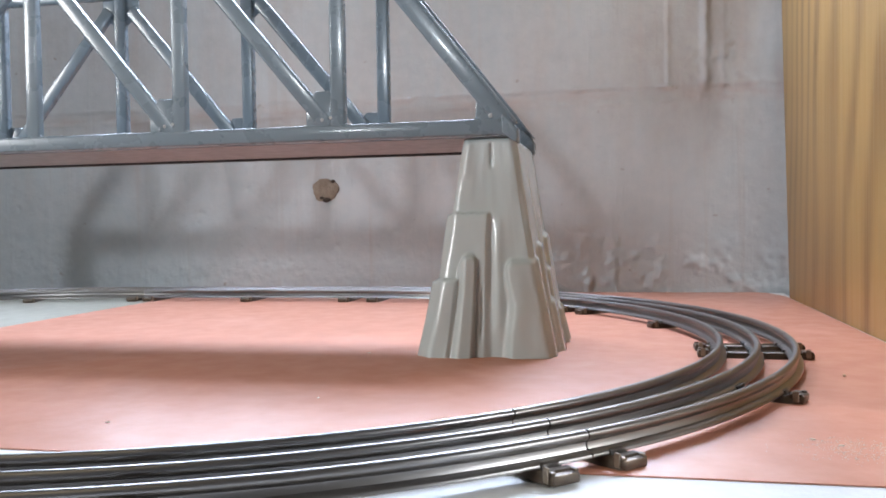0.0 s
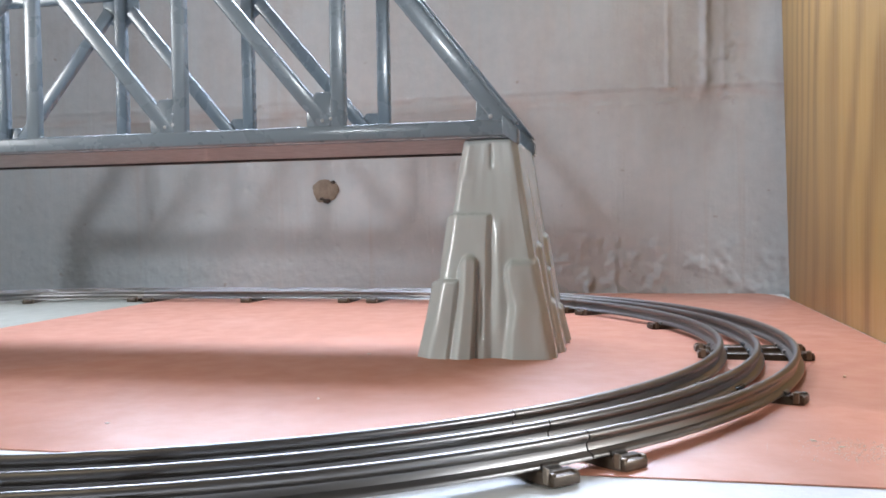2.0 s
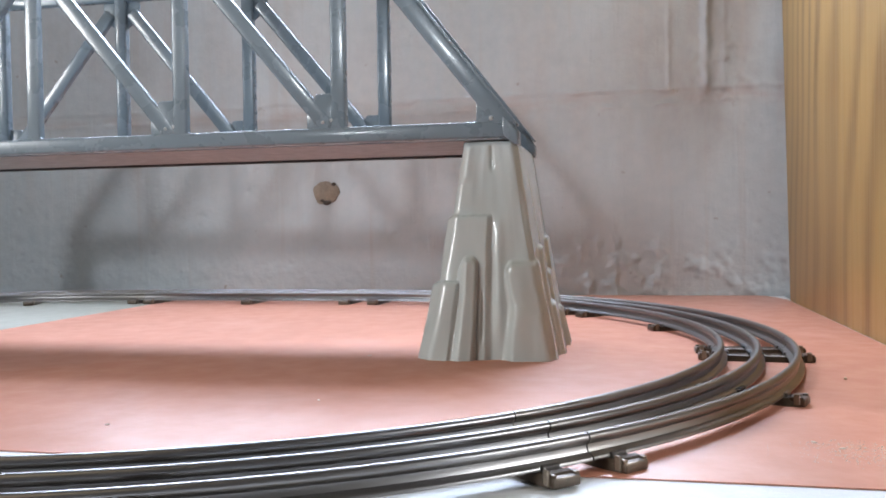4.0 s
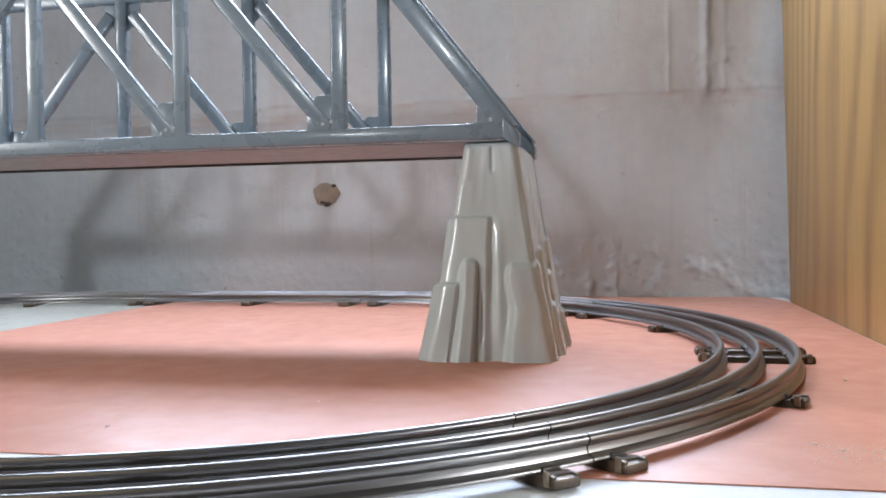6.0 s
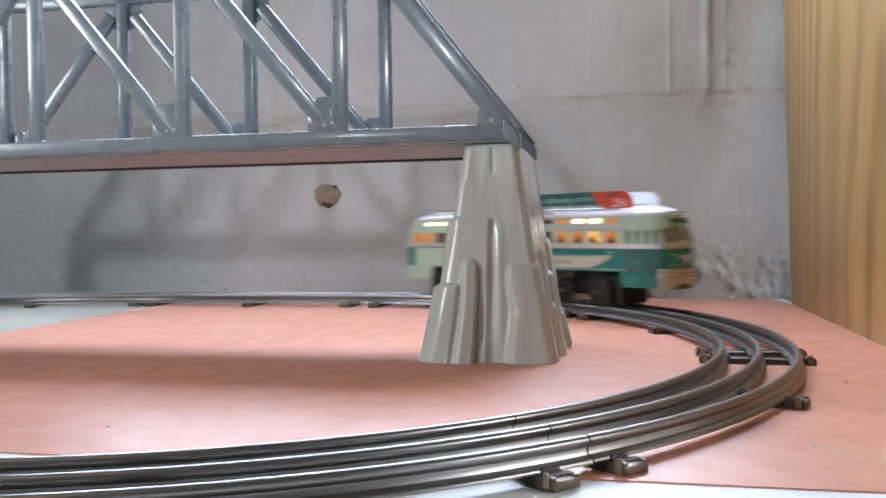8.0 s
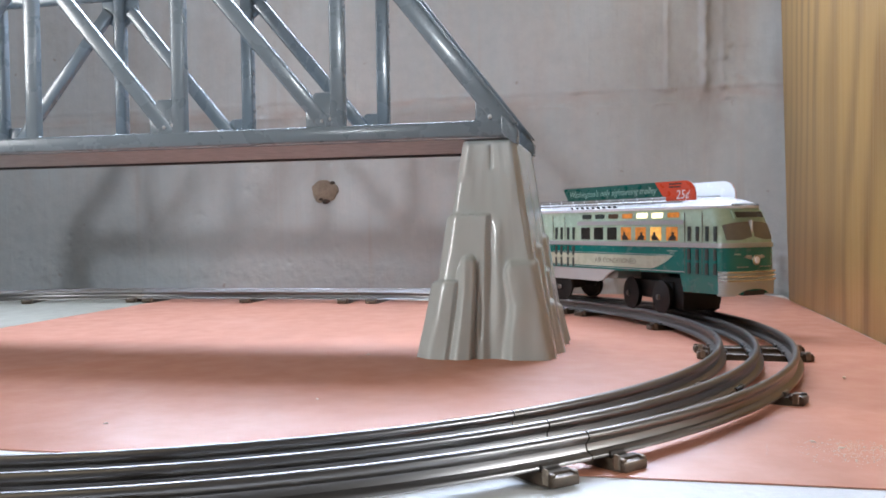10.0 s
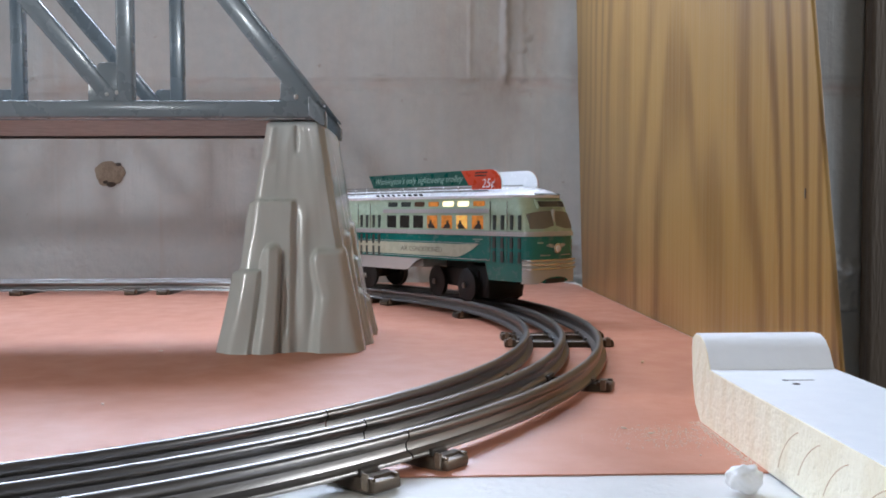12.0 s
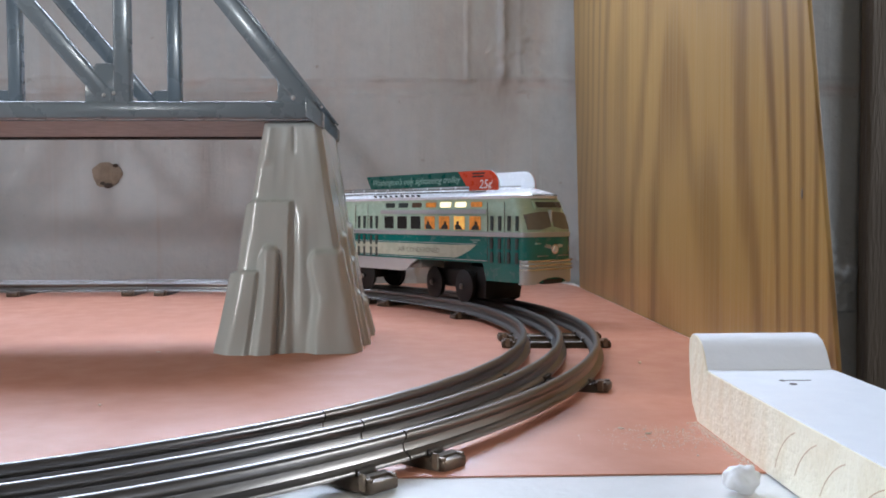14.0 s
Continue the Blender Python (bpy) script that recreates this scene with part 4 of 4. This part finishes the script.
def trolley():
    t = thing("trolley", "teal, mint and white toy streetcar with lit windows on the track", "toy trolley")
    HW, XF, XR = 0.0226, 0.1420, -0.1400
    part("lower_body", shell([(0.0265, HW, XF, XR, 0.0080), (0.030, HW, XF, XR, 0.0080), (0.0457, HW, XF, XR, 0.0085)], cap_bottom=True), M["teal"], t, "teal lower side")
    part("upper_body", shell([(0.0457, HW, XF, XR, 0.0085), (0.052, HW - 0.0003, XF - 0.0012, XR + 0.001, 0.0090), (0.062, HW - 0.0009, XF - 0.0045, XR + 0.004, 0.0100), (0.0690, HW - 0.0022, XF - 0.0080, XR + 0.008, 0.0115)]), M["mint"], t, "pale mint upper side")
    part("roof", shell([(0.0686, HW - 0.0012, XF - 0.0050, XR + 0.006, 0.022), (0.0705, HW - 0.0012, XF - 0.0052, XR + 0.006, 0.022), (0.0722, HW - 0.0035, XF - 0.008, XR + 0.009, 0.024), (0.0745, HW - 0.0075, XF - 0.015, XR + 0.016, 0.028), (0.0760, HW - 0.0120, XF - 0.024, XR + 0.026, 0.03), (0.0766, HW - 0.0180, XF - 0.04, XR + 0.04, 0.03)], cap_top=True, cap_bottom=True), M["white"], t, "glossy white roof", smooth=50)
    part("belt_rail", shell([(0.0440, HW, XF, XR, 0.0085), (0.0441, HW + 0.0007, XF + 0.0007, XR - 0.0007, 0.0087), (0.0450, HW + 0.0008, XF + 0.0008, XR - 0.0008, 0.0087), (0.0451, HW + 0.0004, XF + 0.0004, XR - 0.0004, 0.0086), (0.0462, HW + 0.0004, XF + 0.0004, XR - 0.0004, 0.0086), (0.0463, HW + 0.0008, XF + 0.0008, XR - 0.0008, 0.0087), (0.0470, HW + 0.0007, XF + 0.0007, XR - 0.0007, 0.0087), (0.0471, HW, XF, XR, 0.0085)]), M["silver"], t, "silver band round the waist")
    # front and rear skirts under the body ends, and the bumper
    for end in (1, -1):
        ring = [p for p in plan(HW, XF, XR, 0.0080) if (p[0] > 0.100 if end > 0 else p[0] < -0.100)]
        for nm, za, zb, mat, hi in (("end_skirt", 0.0148, 0.0268, "teal", 0.0), ("bumper", 0.0140, 0.0295, "silver", 0.0006)):
            src = ring if nm == "end_skirt" else [p for p in ring if abs(p[0]) > 0.1325]
            bm = bmesh.new()
            cols = []
            for x, y in src:
                k = 1 + hi / max(abs(x), 0.03)
                notch = 0.0042 * max(0.0, 1 - (y / 0.0135) ** 2) ** 0.5 if nm == "bumper" and abs(y) < 0.0135 else 0.0
                o = Vector((x * k, y * (1 + hi / HW), 0))
                i = Vector((x * 0.98, y * 0.93, 0))
                zs = (za + notch, zb)
                cols.append([bm.verts.new(o + Vector((0, 0, zs[0]))), bm.verts.new(o + Vector((0, 0, zs[1]))), bm.verts.new(i + Vector((0, 0, zs[1]))), bm.verts.new(i + Vector((0, 0, zs[0])))])
            for c0, c1 in zip(cols, cols[1:]):
                for j in range(4):
                    bm.faces.new((c0[j], c1[j], c1[(j + 1) % 4], c0[(j + 1) % 4]))
            bm.faces.new(cols[0]), bm.faces.new(cols[-1][::-1])
            bmesh.ops.recalc_face_normals(bm, faces=bm.faces[:])
            made = part(nm, bm, M["mint" if nm == "end_skirt" and end < 0 else mat], t, "silver wraparound bumper" if nm == "bumper" else "")
            if nm == "bumper":
                for z in (0.0235, 0.0262, 0.0289):
                    fr = [(Vector((x * (1 + 0.0012 / max(abs(x), 0.03)), y * (1 + 0.0012 / HW), z)), Vector((x, y, 0)).normalized(), Vector((0, 0, 1))) for x, y in src]
                    part("bumper_rib", sweep([(-0.0007, -0.0006), (0.0005, -0.0005), (0.0005, 0.0005), (-0.0007, 0.0006)], fr), M["chrome"], made)
                if end > 0:
                    part("coupler_slot", box(XF - 0.004, XF + 0.0002, -0.0090, 0.0090, 0.0140, 0.0172, bevel=0.0005), M["ink"], made)
    for side in (-1, 1):
        y = side * HW

        def plate(poly, d=0.00035):
            ya, yb = sorted((y - side * 0.0004, y + side * d))
            return prism(poly, "y", ya, yb)

        def rect(x0, x1, z0, z1, d=0.00035):
            return plate([(x0, z0), (x1, z0), (x1, z1), (x0, z1)], d)

        # lower paint scheme
        part("rear_panel", plate([(-0.124, 0.0268), (-0.060, 0.0268), (-0.0475, 0.0285), (-0.0475, 0.0436), (-0.124, 0.0436)], 0.0002), M["mint"], t, "pale mint rear quarter")
        part("swoosh", plate([(-0.044, 0.0290), (0.073, 0.0290), (0.079, 0.0305), (0.0885, 0.0345), (0.0945, 0.0385), (0.073, 0.0378), (-0.044, 0.0378)], 0.0003), M["cream"], t, "cream wing-shaped flash")
        part("pinstripe", rect(-0.040, 0.105, 0.0278, 0.0282), M["silver"], t)
        part("pinstripe", rect(-0.040, 0.092, 0.0386, 0.0389), M["silver"], t)
        ang = pose(0, 0, 0, 90, 0, 0) if side < 0 else pose(0, 0, 0, 90, 0, 180)
        lettering("lettering", "AIR CONDITIONED", 0.0052, M["grey_ink"], Matrix.Translation((0.035, y + side * 0.0004, 0.0332)) @ ang, t, "dark words AIR CONDITIONED")
        # centre skirt between the trucks
        ya, yb = sorted((y, y - side * 0.0015))
        part("centre_skirt", prism([(-0.046, 0.0185), (-0.044, 0.0176), (0.016, 0.0176), (0.021, 0.0188), (0.027, 0.0235), (0.034, 0.0268), (-0.046, 0.0268)], "y", ya, yb), M["silver"], t, "silver skirt panel")
        for xa, xb in ((0.1000, 0.1345), (-0.1325, -0.1000)):
            part("side_skirt", prism([(xa + (0.004 if xa > 0 else 0), 0.0150), (xb - (0.004 if xa < 0 else 0), 0.0150), (xb, 0.0272), (xa, 0.0272)], "y", ya, yb), M["teal" if xa > 0 else "mint"], t)
        # windows
        lit_row = [("glass", 0), ("glass", 0), ("glass", 0), ("lit", 1), ("lit", 2), ("lit_hot", 3), ("lit", 4)]
        part("window_band", rect(-0.0085, 0.1050, 0.0474, 0.0580, 0.00012), M["mint"], t)
        part("window_band", rect(-0.0095, 0.1035, 0.0588, 0.0618, 0.0001), M["silver"], t, "brushed silver letterboard")
        for i, (mt, fig) in enumerate(lit_row):
            x = 0.0010 + i * 0.0154
            pane = part("window", rect(x - 0.0054, x + 0.0054, 0.0482, 0.0572, 0.0003), M[mt], t, "amber lit window" if mt != "glass" else "dark window")
            if fig:
                # printed paper silhouette of a seated figure, plain shape
                sh = -0.0015 if fig % 2 else 0.0010
                poly = [(x - 0.0036, 0.0483), (x + 0.0036, 0.0483), (x + 0.0028 + sh, 0.0508), (x + 0.0012 + sh, 0.0518), (x + 0.0011 + sh, 0.0538), (x - 0.0009 + sh, 0.0538), (x - 0.0010 + sh, 0.0518), (x - 0.0026 + sh, 0.0508)]
                part("printed_shape", plate(poly, 0.0006), M["ink"], pane, "plain dark printed shape")
            up = ["slot", "slot", "lit_dim", "lit", "bulb", "bulb", "lit"][i]
            ya, yb = sorted((side * (HW - 0.0018), side * (HW - 0.0008)))
            zz = [(x - 0.0052, 0.0640), (x - 0.0045, 0.0634), (x + 0.0045, 0.0634), (x + 0.0052, 0.0640), (x + 0.0052, 0.0662), (x + 0.0045, 0.0668), (x - 0.0045, 0.0668), (x - 0.0052, 0.0662)]
            part("upper_light", prism(zz, "y", ya, yb), M[up], t)
        for i, mt in enumerate(("lit", "lit", "lit_dim", "lit")):
            x = -0.120 + i * 0.0154
            part("window", rect(x - 0.0054, x + 0.0054, 0.0482, 0.0572, 0.0003), M[mt], t, "amber lit window")
            if i in (1, 2):
                ya, yb = sorted((side * (HW - 0.0018), side * (HW - 0.0008)))
                part("upper_light", prism([(x - 0.005, 0.0636), (x + 0.005, 0.0636), (x + 0.005, 0.0666), (x - 0.005, 0.0666)], "y", ya, yb), M["bulb"], t)
        # folding doors: pairs of tall slots
        for x in (-0.0370, -0.0300, -0.0215, -0.0145, 0.1090, 0.1162, 0.1245, 0.1315):
            part("door_slot", rect(x - 0.0012, x + 0.0012, 0.0480, 0.0574, 0.0003), M["slot"], t)
            for z0, z1 in ((0.0340, 0.0430), (0.0250, 0.0342)):
                part("door_slot", rect(x - 0.0012, x + 0.0012, z0 + 0.002, z1, 0.0005), M["slot"], t)
        for x in (0.1050, 0.1204, -0.0415, -0.0255):
            part("door_seam", rect(x - 0.0001, x + 0.0001, 0.0272, 0.0665, 0.0002), M["grey_ink"], t)
        part("small_lettering", rect(0.0890, 0.0980, 0.0412, 0.0417), M["pale_ink"], t)
        part("small_lettering", rect(0.0915, 0.0955, 0.0398, 0.0403), M["pale_ink"], t)
        # dark name along the roof edge, kept as plain bars
        rnd = random.Random(4)
        ang2 = pose(0, side * (HW - 0.0020), 0.0715, side * 38, 0, 0)
        for i in range(9):
            w = rnd.uniform(0.0022, 0.0034)
            b2 = part("roof_lettering", box(-w / 2, w / 2, -0.0013, 0.0013, -0.0002, 0.0003), M["ink"], t)
            b2.matrix_basis = Matrix.Translation((-0.018 + i * 0.0064, 0, 0)) @ ang2
        # roof guard: rails and stanchions
        yg = side * 0.0170
        # rails darker than the stanchions: the shade in the gaps is put into their grey
        for z in (0.0738, 0.0757, 0.0776):
            part("guard_rail", box(-0.128, 0.098, yg - 0.0004, yg + 0.0004, z - 0.0005, z + 0.0005), M["under"], t)
        for i in range(16):
            x = -0.128 + i * 0.226 / 15
            part("stanchion", box(x - 0.0004, x + 0.0004, yg - 0.0004, yg + 0.0004, 0.0725, 0.0782), M["white"], t)
        # sign board
        ys = side * 0.0178
        ya, yb = sorted((ys, ys - side * 0.0010))
        curve_end = [(0.1105 - 0.0095 + 0.0095 * math.sin(a), 0.0876 - 0.0095 + 0.0095 * math.cos(a)) for a in [radians(9 * i) for i in range(11)]]
        outline = [(-0.0330, 0.0872), (-0.0270, 0.0776), (0.0830, 0.0776), (0.0830, 0.0745), (0.1105, 0.0745)] + curve_end[::-1]
        sign = part("sign_board", prism(outline, "y", ya, yb), M["white"], t, "roof sign with white back")
        yo, yp = sorted((ys - side * 0.0002, ys + side * 0.0003))
        part("green_panel", prism([(-0.0330, 0.0872), (-0.0270, 0.0776), (0.0800, 0.0776), (0.0720, 0.0876)], "y", yo, yp), M["sign_green"], sign, "dark green sign panel")
        part("red_panel", prism([(0.0720, 0.0876), (0.0800, 0.0776), (0.0830, 0.0776), (0.0830, 0.0745), (0.1105, 0.0745)] + curve_end[::-1], "y", yo, yp), M["red"], sign, "orange-red sign panel")
        tx = 0.022 if side < 0 else 0.020
        lettering("sign_lettering", "Washington's only sightseeing trolley", 0.0066, M["pale_ink"], Matrix.Translation((tx + 0.002, ys + side * 0.0004, 0.0822)) @ ang, sign, "pale words Washington's only sightseeing trolley", 0.35)
        lettering("fare_lettering", "25\u00a2", 0.0084, M["white"], Matrix.Translation((0.0985, ys + side * 0.0004, 0.0783)) @ ang, sign, "white figure 25 cents", 0.2)
        for z, w in ((0.0858, 0.012), (0.0838, 0.011)):
            part("sign_bar", prism([(0.086, z - 0.0005), (0.086 + w, z - 0.0005), (0.086 + w, z + 0.0005), (0.086, z + 0.0005)], "y", *sorted((ys, ys + side * 0.0004))), M["ink"], sign)
    # front: windscreens, destination box, badge
    def on_front(y, z, out=0.0005):
        """A point on the nose and its outward direction."""
        zz = [(0.0457, XF, 0.0085, HW), (0.052, XF - 0.0012, 0.0090, HW - 0.0003), (0.062, XF - 0.0045, 0.0100, HW - 0.0009), (0.069, XF - 0.0080, 0.0115, HW - 0.0022)]
        if z <= 0.0457:
            xf, nose, h = XF, 0.0085, HW
        else:
            k = max(i for i in range(3) if z >= zz[i][0])
            f = (z - zz[k][0]) / (zz[k + 1][0] - zz[k][0])
            xf, nose, h = (zz[k][j] + (zz[k + 1][j] - zz[k][j]) * f for j in (1, 2, 3))
        s = min(0.999, abs(y) / h)
        c = (1 - s ** 2.35) ** (1 / 2.35)
        return Vector((xf - nose + nose * c + out, y * (1 + out / h), z))

    def front_patch(name, ys, zs, mat, parent, shape=None, out=0.0006, label=""):
        bm = bmesh.new()
        g = [[bm.verts.new(on_front(y, (shape(y, z) if shape else z), out)) for y in ys] for z in zs]
        for r0, r1 in zip(g, g[1:]):
            for i in range(len(ys) - 1):
                bm.faces.new((r0[i], r0[i + 1], r1[i + 1], r1[i]))
        ext = bmesh.ops.extrude_face_region(bm, geom=bm.faces[:])
        for v in ext["geom"]:
            if isinstance(v, bmesh.types.BMVert):
                v.co.x -= 0.0012
        bmesh.ops.recalc_face_normals(bm, faces=bm.faces[:])
        return part(name, bm, mat, parent, label, smooth=60)

    for s in (-1, 1):
        ys = [s * (0.0012 + 0.0182 * i / 10) for i in range(11)]
        droop = lambda y, z: z - (0.0 if z < 0.055 else 0.0022 * (abs(y) / 0.0195) ** 3) + (0.0022 * max(0, 1 - abs(y) / 0.010) if z < 0.052 else 0.0)
        front_patch("windscreen", ys, [0.0488, 0.0515, 0.0545, 0.0575, 0.0602], M["screen"], t, droop, 0.0004, "smoky curved windscreen")
    part("screen_divider", box(XF - 0.007, XF - 0.0015, -0.0007, 0.0007, 0.0480, 0.0612, bevel=0.0002), M["silver"], t)
    dest = front_patch("destination_box", [-0.0118 + 0.0236 * i / 6 for i in range(7)], [0.0620, 0.0645, 0.0672], M["mint"], t, None, 0.0022)
    front_patch("destination_sign", [-0.0103 + 0.0206 * i / 6 for i in range(7)], [0.0628, 0.0645, 0.0664], M["glass"], dest, None, 0.0027, "dark destination panel")
    rnd = random.Random(9)
    for i in range(10):
        y = 0.0108 - i * 0.0024
        q = on_front(y, 0.0687, 0)
        b2 = part("roof_lettering", box(-0.0008, 0.0008, -0.0008, 0.0008, -0.0002, 0.0003), M["ink"], t)
        b2.matrix_basis = pose(q.x + 0.0018, y, 0.0708, 0, 38, 0)
    lamp = part("headlight", disc((XF + 0.0006, 0, 0.0362), "x", 0.0034, 0.003, 24, 0.0008), M["chrome"], t, "chrome headlight ring")
    part("lens", disc((XF + 0.0019, 0, 0.0362), "x", 0.0023, 0.0012, 20, 0.0004), M["white"], lamp)
    for s in (-1, 1):
        for k in range(3):
            wing = [(s * 0.003, 0.0372 + k * 0.0009), (s * (0.0088 - k * 0.0008), 0.0384 + k * 0.0005), (s * (0.0082 - k * 0.001), 0.0377 + k * 0.0005), (s * 0.003, 0.0366 + k * 0.0009)]
            part("wing_badge", prism(wing, "x", XF - 0.003, XF + 0.0006), M["silver"], t)
        part("front_stripe", box(XF - 0.004, XF + 0.0002, min(s * 0.005, s * 0.014), max(s * 0.005, s * 0.014), 0.0318, 0.0321), M["silver"], t)
    part("front_lettering", box(XF - 0.004, XF - 0.0002, -0.0155, -0.0115, 0.0395, 0.0404), M["pale_ink"], t)
    # running gear
    part("underframe", box(-0.036, 0.030, -0.0165, 0.0165, 0.0195, 0.0266, bevel=0.002), M["under"], t, "grey underfloor box")
    trucks = []
    for nm, x in (("front", TR_OFF), ("rear", -TR_OFF)):
        b = box(-0.0200, 0.0200, -0.0125, 0.0125, 0.0075, 0.0262, bevel=0.0015)
        tr = part("truck", b, M["wheel"], t, "black wheel truck")
        tr.matrix_basis = pose(x, 0, 0)
        for s in (-1, 1):
            part("side_frame", box(-0.0290, 0.0290, *sorted((s * 0.0130, s * 0.0152)), 0.0090, 0.0205, bevel=0.0007), M["wheel"], tr)
            for k in (-1, 1):
                part("wheel", wheel_mesh(k * TR_BASE / 2, s * 0.0174), M["wheel"], tr)
                part("axle_cap", disc((k * TR_BASE / 2, s * 0.0216, 0.0102), "y", 0.0020, 0.0016, 14, 0.0005), M["rail"], tr, "bright axle end")
        part("motor_block", box(0.012 if x > 0 else -0.040, 0.040 if x > 0 else -0.012, -0.0140, 0.0140, 0.0022, 0.0240, bevel=0.0015), M["wheel"], tr)
        trucks.append(tr)
    return t, trucks


car, car_trucks = trolley()

# distance of the car's middle along the centre rail from the end of the far straight, at each time
RUN = [(0.0, -0.985), (5.2, -0.985), (5.4, -0.972), (5.6, -0.925), (5.8, -0.848), (6.0, -0.760), (6.2, -0.668), (6.4, -0.575), (6.6, -0.480), (6.7, -0.431), (6.8, -0.381), (6.9, -0.330),
       (7.0, -0.278), (7.1, -0.226), (7.2, -0.174), (7.3, -0.124), (7.4, -0.078), (7.5, -0.032), (7.6, 0.015), (7.7, 0.061), (7.8, 0.104), (7.9, 0.144), (8.0, 0.180), (8.1, 0.208),
       (8.2, 0.231), (8.35, 0.2505), (8.55, 0.2625), (8.8, 0.2685), (9.1, 0.270), (10.3, 0.270), (14.0, 0.270)]


def on_track(s):
    """Point and heading of the centre rail."""
    if s > 0:
        a = math.pi / 2 - s / RAD
        return Vector((CX + RAD * math.cos(a), CY + RAD * math.sin(a), RAILTOP)), a - math.pi / 2
    if s > -STRAIGHT:
        return Vector((CX + s, CY + RAD, RAILTOP)), 0.0
    a = math.pi / 2 - (s + STRAIGHT) / RAD
    return Vector((CX - STRAIGHT + RAD * math.cos(a), CY + RAD * math.sin(a), RAILTOP)), a - math.pi / 2


def motions():
    rows, swivel = [], ([], [])
    for t, s in RUN:
        (pf, hf), (pr, hr) = on_track(s + TR_OFF), on_track(s - TR_OFF)
        d = pf - pr
        h = math.atan2(d.y, d.x)
        c = (pf + pr) / 2
        rows.append((t, pose(c.x, c.y, c.z, 0, 0, math.degrees(h))))
        for k, (hh, x) in enumerate(((hf, TR_OFF), (hr, -TR_OFF))):
            turn = (math.degrees(hh - h) + 180) % 360 - 180
            swivel[k].append((t, pose(x, 0, 0, 0, 0, turn)))
    walk(car, rows)
    for tr, keys in zip(car_trucks, swivel):
        walk(tr, keys)


motions()
